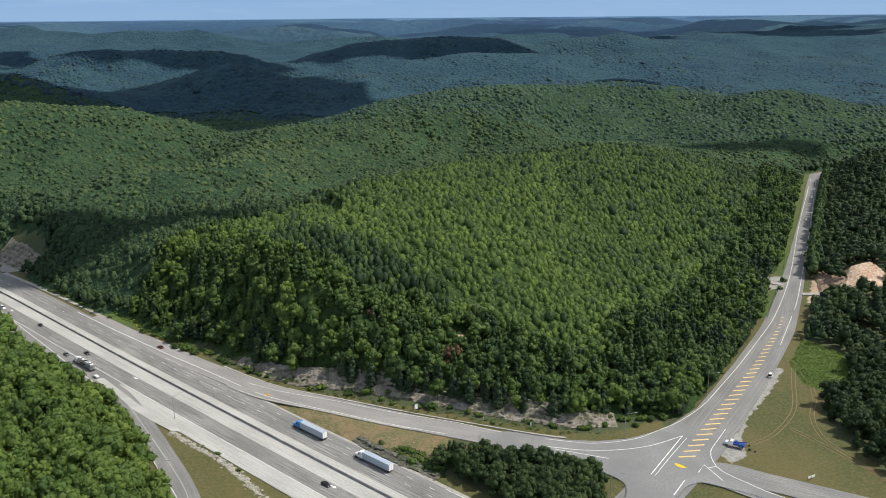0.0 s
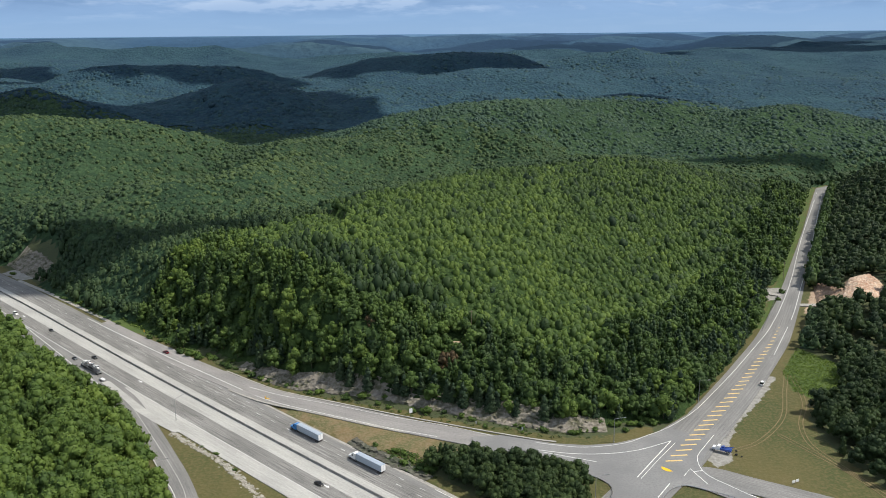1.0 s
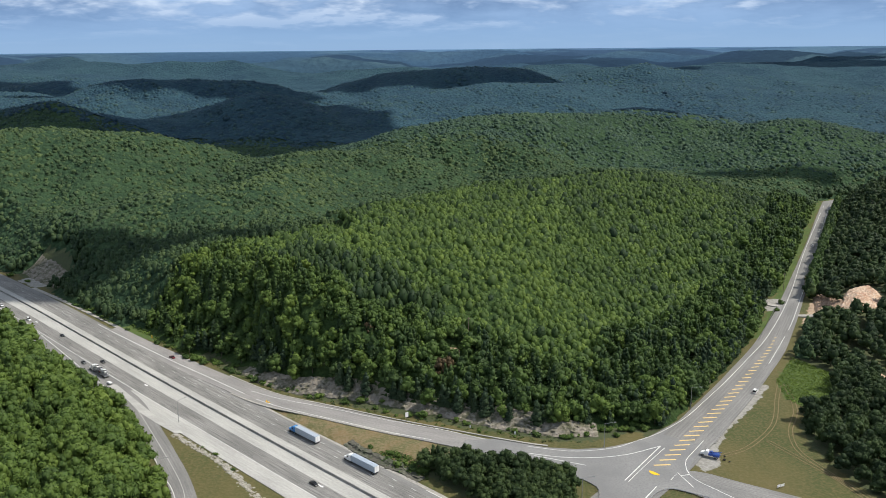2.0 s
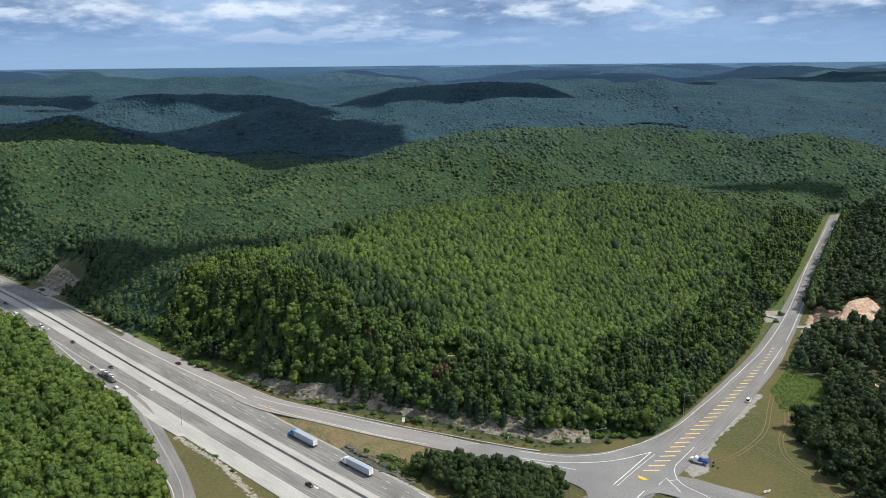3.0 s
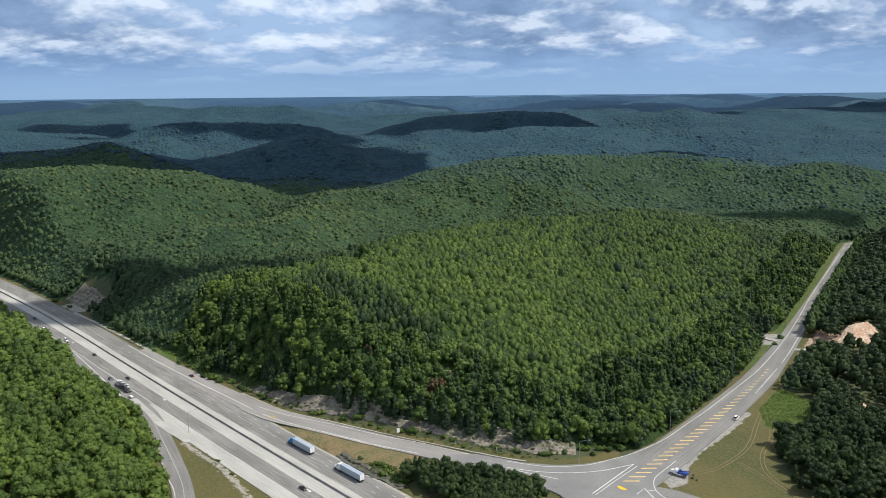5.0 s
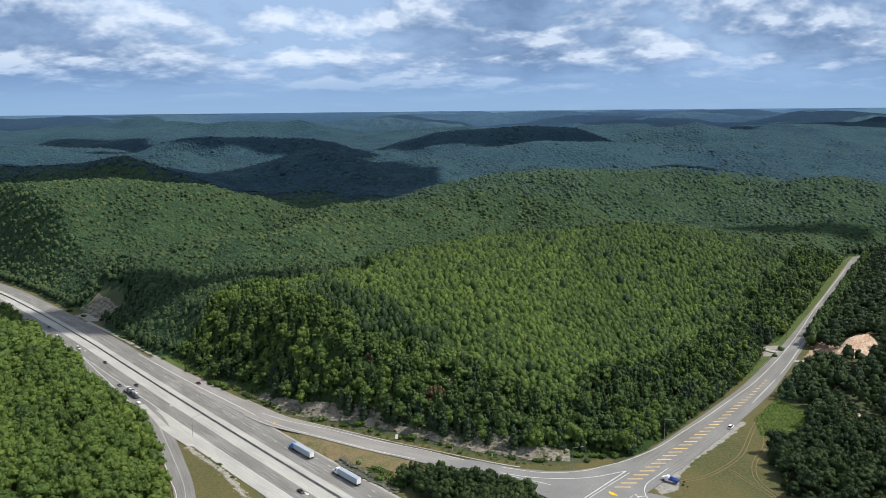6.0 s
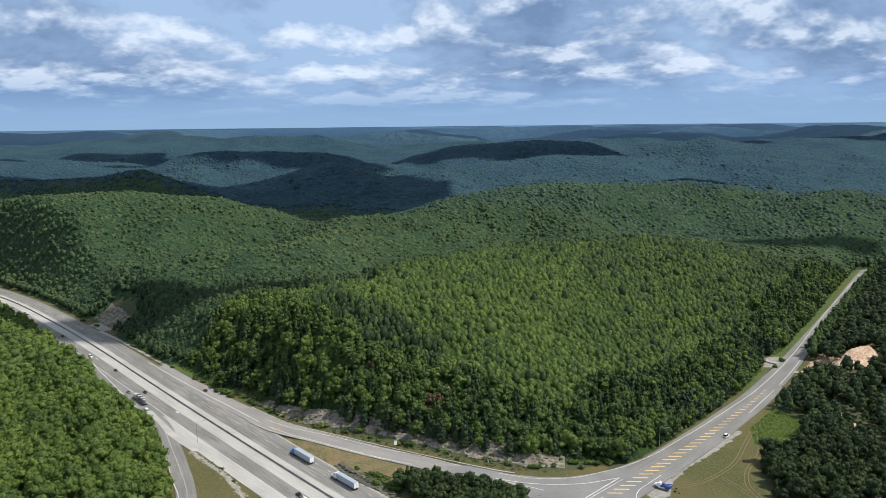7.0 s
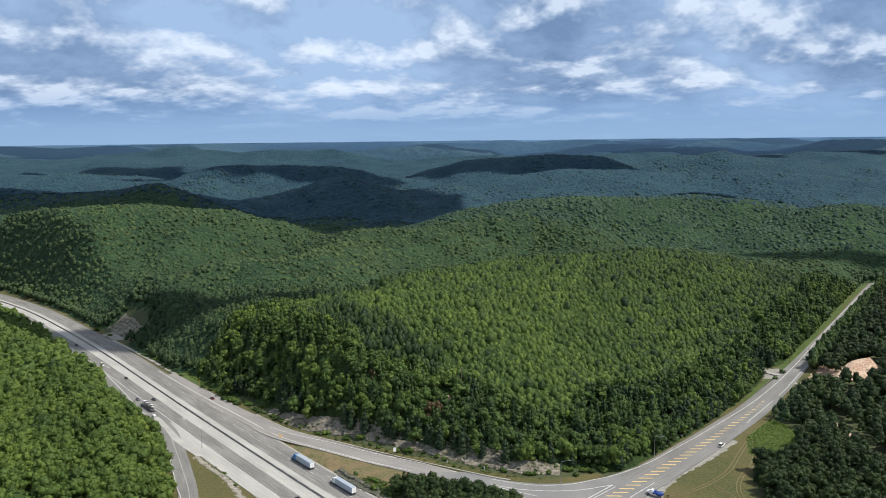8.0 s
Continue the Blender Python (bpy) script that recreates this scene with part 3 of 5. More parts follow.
def ribbon(name, line, left, right, lift, mat, label="", category="road", s0=0, s1=None, kind="structure", deep=0.3):
    """A strip of paving along a line between two offsets to its right (numbers, or lists of them along it)."""
    p = line[s0:s1]
    n = sideways(line)[s0:s1]
    t = np.linspace(0, 1, len(p))[:, None]
    lo, hi = [np.interp(t, np.linspace(0, 1, len(v)), v) if isinstance(v, (tuple, list)) else np.full((len(p), 1), float(v)) for v in (left, right)]
    z = p[:, 2:3] + lift
    a, b = np.hstack([p[:, :2] + n * lo, z]), np.hstack([p[:, :2] + n * hi, z])
    a2, b2 = a - (0, 0, deep), b - (0, 0, deep)
    ob = link(name, np.stack([a2, a, b, b2], 1).reshape(-1, 3), grid_faces(len(p), 4), mat)
    along = np.concatenate([[0], np.cumsum(np.linalg.norm(np.diff(p[:, :2], axis=0), axis=1))])[:, None]
    lane = np.stack([np.hstack([along, v, 0 * v]) for v in (lo, lo, hi, hi)], 1).reshape(-1, 3)
    ob.data.attributes.new("lane", "FLOAT_VECTOR", "POINT").data.foreach_set("vector", lane.ravel().astype(np.float32))
    return tagged(ob, label, category, kind=kind) if label else ob


def patch(name, outline, z, mat, label):
    """A paved area of any outline."""
    bm = bmesh.new()
    face = bm.faces.new([bm.verts.new((x, y, z)) for x, y in outline])
    if face.normal.z < 0 or face.calc_area() == 0:
        face.normal_flip()
    bmesh.ops.triangulate(bm, faces=bm.faces[:])
    me = bpy.data.meshes.new(name)
    bm.to_mesh(me)
    bm.free()
    me.materials.append(mat)
    co = np.array([(v.co.x, v.co.y, 0) for v in me.vertices], np.float32)
    me.attributes.new("lane", "FLOAT_VECTOR", "POINT").data.foreach_set("vector", co.ravel())
    return tagged(new(name, me), label, "road", kind="structure")


def under(child, parent):
    child.parent = parent
    return child


# the interstate's line runs away from the camera: its right side is the far carriageway
near_lanes = ribbon("road_interstate_near", INTERSTATE, -16.0, -7.4, 0.0, M_LANE, "worn dark asphalt lanes of the interstate's near carriageway")
far_lanes = ribbon("road_interstate_far", INTERSTATE, 5.0, 15.6, 0.0, M_LANE, "worn dark asphalt lanes of the interstate's far carriageway")
ribbon("road_median", INTERSTATE, -7.4, 5.0, -0.02, M_CONCRETE, "pale concrete inner shoulders along the median barrier")
ribbon("road_shoulder_near", INTERSTATE, -24.4, -16.0, -0.02, M_CONCRETE, "pale concrete outer shoulder of the interstate", s0=0, s1=62)
ribbon("road_slip_lane", INTERSTATE, [-24.4, -27, -26, -23, -20, -20, -20], -16.0, -0.03, M_ASPHALT, "grey asphalt lane widening to the slip road", s0=61)
ribbon("road_shoulder_far", INTERSTATE, 15.6, 19.2, -0.02, M_ASPHALT, "grey asphalt outer lane and shoulder")
ramp_road = ribbon("road_ramp", RAMP, [-4, -5, -7.5, -8, -8, -8, -7.5, -6.5, -5, -4.5, -4.5], [3, 4, 5, 5, 5, 5.5, 6, 7, 8, 9, 10], 0.03, M_RAMP, "grey asphalt exit ramp curving to the junction")
highway_road = ribbon("road_highway", HIGHWAY, [-9.5, -11, -11, -9.5, -7.5, -6.5, -5.6, -5, -5, -5, -5, -5], [11, 11, 9.5, 8.5, 7, 6, 5.2, 5, 5, 5, 5, 5], 0.06, M_ASPHALT, "grey asphalt two-lane highway with hatched median")
slip_road = ribbon("road_slip", SLIP, [-5, -6, -6, -5, -4.8, -4.8], [6, 8, 6, 4.6, 4.4, 4.4], 0.05, M_ASPHALT, "grey asphalt slip road leaving the interstate", s0=8)
ribbon("road_side", SIDE, -7, 6, 0.02, M_ASPHALT, "grey asphalt side ramp at the junction")
junction = patch("road_junction", [(15, 334), (28, 336), (51, 328), (65, 326.5), (82, 329), (98, 339), (119, 360), (130, 350), (113, 317), (109, 308), (111, 300), (127, 281), (120, 277), (106, 289.5), (99, 293), (93, 291), (86, 281), (72, 262), (56, 262), (67, 281), (70, 289), (69, 294), (65, 299), (58, 303), (42, 312), (15, 324)], 0.09, M_JUNCTION, "grey asphalt junction of ramp and highway")


patch("road_gore_apron", [(-181, 404.5), (-173.6, 402.5), (-151.5, 378.3), (-138.8, 364.7), (-117.7, 345.3), (-121, 344), (-134, 354.9), (-141.6, 362), (-148, 368), (-160.3, 383)], -2.9, M_CONCRETE, "pale worn concrete apron where the slip road leaves the interstate")
patch("road_patch_dark", [(141.5, 358.6), (139.5, 354.4), (133.4, 343.6), (127.2, 333.4), (125.6, 333.8), (129, 341), (134, 350)], 0.12, M_LANE, "dark asphalt patch on the highway's gravel shoulder")


def stripe(name, points, width, mat, parent, lift=0.13, smooth_line=True):
    """A painted line along points (x, y) of the plan, or (x, y, z)."""
    pts = [(p[0], p[1], p[2] if len(p) > 2 else 0.0) for p in points]
    line = spline(pts, 4.0) if smooth_line else np.array(pts, float)
    return under(ribbon(name, line, -width / 2, width / 2, lift, mat, deep=0.02), parent)


def offset_line(line, off, s0=0, s1=None):
    return np.hstack([line[:, :2] + sideways(line) * off, line[:, 2:3]])[s0:s1]


# worn pale edges where paving meets the verge
under(ribbon("gravel_edge", INTERSTATE, 19.2, [20.6, 20.2, 21, 20.4, 20.8], 0.0, M_GRAVEL, s1=54), far_lanes)
under(ribbon("gravel_edge", RAMP, [-9.4, -9.0, -9.3, -8.8, -8.4, -7.6], [-8.3, -8.2, -8.2, -8.0, -7.6, -6.4], 0.05, M_GRAVEL, s0=24, s1=60), ramp_road)
under(ribbon("gravel_edge", RAMP, 5.2, [6.2, 6.6, 6.1, 6.8, 7.2], 0.04, M_GRAVEL, s0=28, s1=48), ramp_road)
under(ribbon("gravel_edge", INTERSTATE, [21.5, 24.5, 25.2, 24, 22], [20, 22.5, 22.5, 21, 19], -0.04, M_GRAVEL, s0=62, s1=110), far_lanes)

# painted lines of the interstate
under(ribbon("edge_line", INTERSTATE, -16.0, -15.72, 0.05, M_WHITE, deep=0.02), near_lanes)
under(ribbon("edge_line", INTERSTATE, 19.0, 18.7, 0.05, M_WHITE, s1=26, deep=0.02), far_lanes)
stripe("gore_line", [(-278, 506, -3), (-247, 472.5, -3), (-218, 441.3, -3), (-195, 416, -3), (-177.5, 398, -3)], 0.35, M_WHITE, slip_road, 0.12)
stripe("gore_line", [(-228.6, 503.5, -3), (-195.4, 473.2, -3), (-154, 436.6, -3), (-129.6, 416, -3), (-101, 391, -2.7)], 0.4, M_WHITE, ramp_road, 0.12)
stripe("edge_line", [(-93, 384, -2.7), (-77.3, 373.5, -2.4), (-48.5, 358.6, -1.8), (-21.8, 345, -1.2), (0, 335.5, -0.6)], 0.3, M_WHITE, ramp_road, 0.1)
stripe("edge_line", [(-98.3, 394.5, -2.7), (-79.2, 383.4, -2.4), (-50.1, 370.6, -1.8), (-22.5, 357, -1.2), (3.4, 346.5, -0.6), (27.7, 334.4, -0.2), (51.2, 326.6), (64.8, 324.6), (81.3, 328.2), (92, 335), (104.3, 343.8), (119.4, 359.2, 0.3), (132.2, 376.6, 0.8), (151.4, 403.8, 1.5), (172, 434.8, 2.4), (190.3, 463.3, 3.2), (213.4, 506.1, 4.4), (240.4, 562.2, 5.9), (286, 664, 8.5), (367, 836, 13)], 0.28, M_WHITE, highway_road, 0.14)
stripe("edge_line", [(366, 822, 12.7), (273.4, 615.7, 7.3), (237.3, 538.2, 5.3), (215.2, 491.1, 4.0), (197.7, 458, 3.0), (169.6, 407.6, 1.6), (149.8, 378.7, 0.8), (136.2, 358.5, 0.3), (123.3, 337.8), (114.4, 324.2), (110, 317.1), (108.4, 308.9), (109.7, 301), (116.1, 292.8), (127, 281.5), (160, 260)], 0.28, M_WHITE, highway_road, 0.14)
stripe("edge_line", [(-141, 350, -3), (-126, 326, -3), (-112, 303.5, -3), (-103.4, 290.7, -3), (-90, 262, -3)], 0.3, M_WHITE, slip_road, 0.12)
stripe("edge_line", [(-150, 371, -3), (-138, 353, -3), (-121.6, 328, -3), (-104.5, 301, -3), (-96, 284, -3), (-86, 258, -3)], 0.3, M_CONCRETE, slip_road, 0.12)
# junction marks
stripe("gore_line", [(43.4, 322.1), (57, 318.9), (71.1, 318.7), (85.9, 322), (102, 330.4)], 0.35, M_WHITE, junction)
stripe("gore_line", [(102, 330.4), (91.5, 314.8), (81.1, 299.2)], 0.4, M_WHITE, junction, smooth_line=False)
stripe("gore_line", [(103.4, 328.6), (92.6, 313.4), (82.4, 298.2)], 0.25, M_WHITE, junction, smooth_line=False)
stripe("gore_line", [(45.5, 320.1), (56, 316), (66.8, 311.8)], 0.3, M_WHITE, junction)
stripe("island_line", [(100, 300.2), (104, 306.2), (107.7, 294.2)], 0.35, M_WHITE, junction, smooth_line=False)
stripe("island_line", [(104.8, 303.6), (108.4, 304.8)], 0.35, M_WHITE, junction, smooth_line=False)
stripe("stop_line", [(86, 284), (93, 294.5)], 0.4, M_WHITE, junction, smooth_line=False)


def flat_piece(name, outline, mat):
    bm = bmesh.new()
    face = bm.faces.new([bm.verts.new((x, y, 0)) for x, y in outline])
    bmesh.ops.recalc_face_normals(bm, faces=[face])
    me = bpy.data.meshes.new(name)
    bm.to_mesh(me)
    bm.free()
    me.materials.append(mat)
    return me


# lane dashes, 3 m long every 12.2 m
dash_mesh = flat_piece("lane_dash", [(-1.5, -0.09), (1.5, -0.09), (1.5, 0.09), (-1.5, 0.09)], M_WHITE)


def dashes(line, off, parent, phase, s0, s1, gap=12.19, lift=0.06):
    p = offset_line(line, off)
    run = np.concatenate([[0], np.cumsum(np.linalg.norm(np.diff(p[:, :2], axis=0), axis=1))])
    for s in np.arange(s0 + phase, s1, gap):
        i = min(int(np.searchsorted(run, s)), len(p) - 1)
        f = (s - run[i - 1]) / (run[i] - run[i - 1])
        q = p[i - 1] * (1 - f) + p[i] * f
        d = p[i] - p[i - 1]
        ob = under(new("lane_dash", dash_mesh), parent)
        ob.matrix_world = Matrix.Translation((q[0], q[1], q[2] + lift)) @ Matrix.Rotation(math.atan2(d[1], d[0]), 4, "Z")


dashes(INTERSTATE, 11.3, far_lanes, 4.0, 0, 640)
dashes(INTERSTATE, 15.6, far_lanes, 7.0, 0, 330)
arrow_mesh = flat_piece("lane_arrow", [(-1.9, -0.25), (0.3, -0.25), (0.3, -0.8), (1.9, 0), (0.3, 0.8), (0.3, 0.25), (-1.9, 0.25)], M_SIGN)
for s, off in ((-45, -8.6), (110, -8.4), (266, -8.4)):
    ob = under(new("lane_arrow", arrow_mesh), near_lanes)
    d = Vector((-90, 83, 0)).normalized()
    q = Vector((-71, 334, -2.93)) + d * s + Vector((d.y, -d.x, 0)) * off
    ob.matrix_world = Matrix.Translation(q) @ Matrix.Rotation(math.atan2(-d.y, -d.x), 4, "Z")

# faded yellow bars between the highway's lanes, and the yellow island nose
p = HIGHWAY
run = np.concatenate([[0], np.cumsum(np.linalg.norm(np.diff(p, axis=0), axis=1))])
first = run[int(np.argmin(np.hypot(p[:, 0] - 99, p[:, 1] - 312.5)))]
for k in range(33):
    s = first + k * 5.68
    x, y, z = [float(np.interp(s, run, p[:, c])) for c in range(3)]
    half = float(np.interp(k, [0, 10, 16, 24, 32], [3.6, 3.5, 2.95, 2.0, 0.7]))
    bar = under(new("hatch_bar", flat_piece("hatch_bar", [(-half, -0.42), (half, -0.42), (half, 0.42), (-half, 0.42)], M_YELLOW)), highway_road)
    bar.matrix_world = Matrix.Translation((x, y, z + 0.16)) @ Matrix.Rotation(radians(6 + 0.25 * k), 4, "Z")
nose = [(-2.6, 0.9), (-2.0, -0.5), (-0.9, -1.2), (0.5, -1.4), (1.8, -1.0), (2.8, -0.2), (1.2, 0.5), (-0.6, 0.9)]
ob = under(new("island_nose", flat_piece("island_nose", nose, M_BRIGHT_YELLOW)), junction)
ob.matrix_world = Matrix.Translation((94.3, 305.6, 0.16)) @ Matrix.Rotation(radians(-36), 4, "Z")

# ---- trees ----
PHI = (1 + 5 ** 0.5) / 2
ICO_V = np.array([(-1, PHI, 0), (1, PHI, 0), (-1, -PHI, 0), (1, -PHI, 0), (0, -1, PHI), (0, 1, PHI), (0, -1, -PHI), (0, 1, -PHI), (PHI, 0, -1), (PHI, 0, 1), (-PHI, 0, -1), (-PHI, 0, 1)]) / 1.902
ICO_F = np.array([(0, 11, 5), (0, 5, 1), (0, 1, 7), (0, 7, 10), (0, 10, 11), (1, 5, 9), (5, 11, 4), (11, 10, 2), (10, 7, 6), (7, 1, 8), (3, 9, 4), (3, 4, 2), (3, 2, 6), (3, 6, 8), (3, 8, 9), (4, 9, 5), (2, 4, 11), (6, 2, 10), (8, 6, 7), (9, 8, 1)])


def leaf_shell(rng, lobes, count, size):
    """Leaf sprays on the shells of lobes (x, y, z, rx, rz): each a triangle, facing mostly outwards."""
    lobes = np.array(lobes)
    pick = rng.choice(len(lobes), count, p=lobes[:, 3] ** 2 / np.sum(lobes[:, 3] ** 2))
    d = rng.normal(size=(count, 3))
    d[:, 2] = d[:, 2] + 0.35
    d /= np.linalg.norm(d, axis=1)[:, None]
    L = lobes[pick]
    r = rng.uniform(0.82, 1.2, count)[:, None]
    c = L[:, :3] + d * np.stack([L[:, 3], L[:, 3], L[:, 4]], 1) * r
    nrm = d + rng.normal(size=(count, 3)) * 0.55
    nrm /= np.linalg.norm(nrm, axis=1)[:, None]
    u = np.cross(nrm, rng.normal(size=(count, 3)))
    u /= np.linalg.norm(u, axis=1)[:, None]
    w = np.cross(nrm, u)
    s = size * rng.uniform(0.7, 1.4, count)[:, None]
    v = np.stack([c + u * s, c - u * s * 0.5 + w * s * 0.9, c - u * s * 0.5 - w * s * 0.9], 1).reshape(-1, 3)
    return v, np.arange(count * 3).reshape(-1, 3)


def cores(rng, lobes, k=0.9, rough=0.12):
    vs, fs, n = [], [], 0
    for x, y, z, rx, rz in lobes:
        v = ICO_V * (1 + rng.uniform(-rough, rough, (12, 1))) * (rx * k, rx * k, rz * k) + (x, y, z)
        vs.append(v)
        fs.append(ICO_F + n)
        n += 12
    return np.vstack(vs), np.vstack(fs)


def joined(*parts):
    """Parts in one; the faces of the first one are shaded smooth."""
    vs, fs, n = [], [], 0
    for v, f in parts:
        vs.append(v)
        fs.append(f + n)
        n += len(v)
    return np.vstack(vs), np.vstack(fs), len(parts[0][1])


def broadleaf(seed, leaves, lobe_count, size):
    """A crown of unit height 1 and radius about 0.32, on its foot at 0."""
    rng = np.random.RandomState(seed)
    lobes = [(0, 0, 0.60, 0.25, 0.30), (0, 0, 0.82, 0.16, 0.15)]
    for i in range(lobe_count):
        a, h = i * 2.4 + rng.uniform(-0.4, 0.4), rng.uniform(0.32, 0.82)
        reach = 0.23 * (1.15 - abs(h - 0.5))
        lobes.append((math.cos(a) * reach, math.sin(a) * reach, h, rng.uniform(0.11, 0.18), rng.uniform(0.10, 0.15)))
    return joined(cores(rng, lobes, 0.93, 0.16), leaf_shell(rng, lobes, leaves, size))


def conifer(seed, leaves, tiers, size):
    """A pine or young pointed tree of unit height."""
    rng = np.random.RandomState(seed)
    lobes = []
    for i in range(tiers):
        h = 0.22 + 0.68 * i / max(1, tiers - 1)
        r = 0.25 * (1.06 - h) + 0.04
        a = rng.uniform(0, 6.3)
        lobes.append((math.cos(a) * 0.03, math.sin(a) * 0.03, h, r, 0.46 / tiers + 0.06))
    return joined(cores(rng, lobes, 0.95, 0.2), leaf_shell(rng, lobes, leaves, size))


def sapling(seed, slim):
    """A small pointed or oval young crown: one tapering lump with a few sprays."""
    rng = np.random.RandomState(seed)
    v = ICO_V * (1 + rng.uniform(-0.16, 0.16, (12, 1)))
    taper = 1.0 - slim * np.clip(v[:, 2:3], -0.4, 1.0)
    core = v * np.hstack([0.25 * taper, 0.25 * taper, np.full((12, 1), 0.46)]) + (0, 0, 0.52)
    return joined((core, ICO_F), leaf_shell(rng, [(0, 0, 0.50, 0.24, 0.42)], 22, 0.062))


def dome(seed):
    """A rounded crown for a closed canopy: one broad lump, smaller ones on it, and a few small sprays."""
    rng = np.random.RandomState(seed)
    lobes = [(0, 0, 0.54, 0.36, 0.34)]
    for i in range(2):
        a, r = i * 2.9 + rng.uniform(-0.5, 0.5), rng.uniform(0.10, 0.22)
        lobes.append((math.cos(a) * r, math.sin(a) * r, rng.uniform(0.62, 0.80), rng.uniform(0.15, 0.23), rng.uniform(0.12, 0.18)))
    return joined(cores(rng, lobes, 1.0, 0.16), leaf_shell(rng, lobes, 8, 0.06))


def understorey(name, label, x0, x1, y0, y1, step, height, keep, mat):
    """The closed lower canopy of a wood: one uneven sheet, sinking to the ground at the wood's edge."""
    xs, ys = np.arange(x0, x1, step), np.arange(y0, y1, step)
    X, Y = np.meshgrid(xs, ys, indexing="ij")
    k = keep(X, Y).astype(float)
    soft = k.copy()
    for _ in range(2):
        pad = np.pad(soft, 1, mode="edge")
        soft = np.minimum(soft, sum(pad[1 + a:pad.shape[0] - 1 + a, 1 + b:pad.shape[1] - 1 + b] for a in (-1, 0, 1) for b in (-1, 0, 1)) / 9)
    lift = height * soft ** 1.5 * (1 + 0.2 * wavy(X, Y, 22, 41, 3)) - 1.0 * (1 - soft)
    f = grid_faces(*X.shape)
    f = f[k.ravel()[f].max(axis=1) > 0]
    used, inv = np.unique(f, return_inverse=True)
    v = np.stack([X, Y, land(X, Y) + lift], -1).reshape(-1, 3)[used]
    return tagged(link(name, v, inv.reshape(f.shape), mat, flat=False), label, "trees", kind="stuff")


def puff(seed):
    """A crown for far woods: one uneven lump."""
    rng = np.random.RandomState(seed)
    v = ICO_V * (1 + rng.uniform(-0.22, 0.22, (12, 1))) * (0.44, 0.44, 0.36) + (0, 0, 0.60)
    return v, ICO_F, 20


def twin(seed):
    """A crown of two uneven lumps."""
    rng = np.random.RandomState(seed)
    return joined(cores(rng, [(0, 0, 0.56, 0.38, 0.34), (rng.uniform(-0.2, 0.2), rng.uniform(-0.2, 0.2), 0.74, 0.22, 0.18)], 1.0, 0.2), leaf_shell(rng, [(0, 0, 0.56, 0.38, 0.34)], 4, 0.07))


def forest(name, label, places, heights, widths, tints, kinds, templates, rng, mat):
    """Many trees in one mesh. kinds: which template each one takes."""
    allv, allf, allt, alls, n = [], [], [], [], 0
    for k, (tv, tf, soft) in enumerate(templates):
        sel = np.where(kinds == k)[0]
        if not len(sel):
            continue
        a = rng.uniform(0, 2 * np.pi, len(sel))
        c, s = np.cos(a)[:, None], np.sin(a)[:, None]
        h, w = heights[sel][:, None], widths[sel][:, None]
        x = (tv[None, :, 0] * c - tv[None, :, 1] * s) * w
        y = (tv[None, :, 0] * s + tv[None, :, 1] * c) * w
        z = tv[None, :, 2] * h
        v = np.stack([x, y, z], -1) + places[sel][:, None, :]
        f = tf[None] + (np.arange(len(sel)) * len(tv))[:, None, None] + n
        allv.append(v.reshape(-1, 3))
        allf.append(f.reshape(-1, 3))
        alls.append(np.tile(np.arange(len(tf)) < soft, len(sel)))
        allt.append(np.repeat(tints[sel], len(tv)))
        n += len(sel) * len(tv)
    ob = link(name, np.vstack(allv), np.vstack(allf), mat)
    ob.data.polygons.foreach_set("use_smooth", np.concatenate(alls))
    at = ob.data.attributes.new("tint", "FLOAT", "POINT")
    at.data.foreach_set("value", np.concatenate(allt).astype(np.float32))
    return tagged(ob, label, "trees", kind="stuff")


def spots(rng, x0, x1, y0, y1, gap, keep):
    xs, ys = np.meshgrid(np.arange(x0, x1, gap), np.arange(y0, y1, gap * 0.9), indexing="ij")
    xs[:, ::2] += gap / 2
    x, y = (xs + rng.uniform(-0.42, 0.42, xs.shape) * gap).ravel(), (ys + rng.uniform(-0.42, 0.42, xs.shape) * gap).ravel()
    ok = keep(x, y)
    return x[ok], y[ok]


BARE = [
    [(3, 394), (12, 393), (14, 402), (6, 404)],
    beside(INTERSTATE, -26, 26), beside(RAMP[16:], -20, 13), beside(RAMP[:20], -12, 12), beside(HIGHWAY[:62], -13, 14), beside(HIGHWAY[60:], -11, 8), beside(SLIP, -7.5, 8.5), beside(SIDE, -14, 14),
    FIELD, [(240, 494), (257, 482), (270, 486), (279, 507), (284, 537), (264, 541)], beside(spline([(228, 446, 0), (232, 417, 0), (234, 387, 0), (240, 362, 0), (252, 330, 0)]), -7, 5), GORE, WEDGE, TALL_GRASS, beside(HIGHWAY[52:62], 0, 24), [(-362, 622), (-312, 578), (-284, 596), (-300, 626), (-330, 648)], [(203, 508), (220, 512), (230, 546), (212, 542)],
]


def wooded(x, y):
    ok = np.ones(np.shape(x), bool)
    for poly in BARE:
        ok &= ~inside(x, y, poly)
    return ok


NEAR_HILL = [(-190, 500), (-190, 440), (-100, 385), (0, 352), (60, 335), (110, 350), (160, 415), (215, 520), (285, 680), (350, 820), (250, 830), (150, 800), (60, 730), (-30, 680), (-90, 620), (-150, 550)]
PINE_STAND = [(-172, 462), (-120, 425), (-40, 405), (0, 405), (10, 430), (-30, 452), (-60, 478), (-120, 500), (-165, 500)]
rng = np.random.RandomState(4)
wedge = [(-150, 150), (190, 150), (1080, 2070), (-1560, 2070), (-720, 900), (-700, 700)]

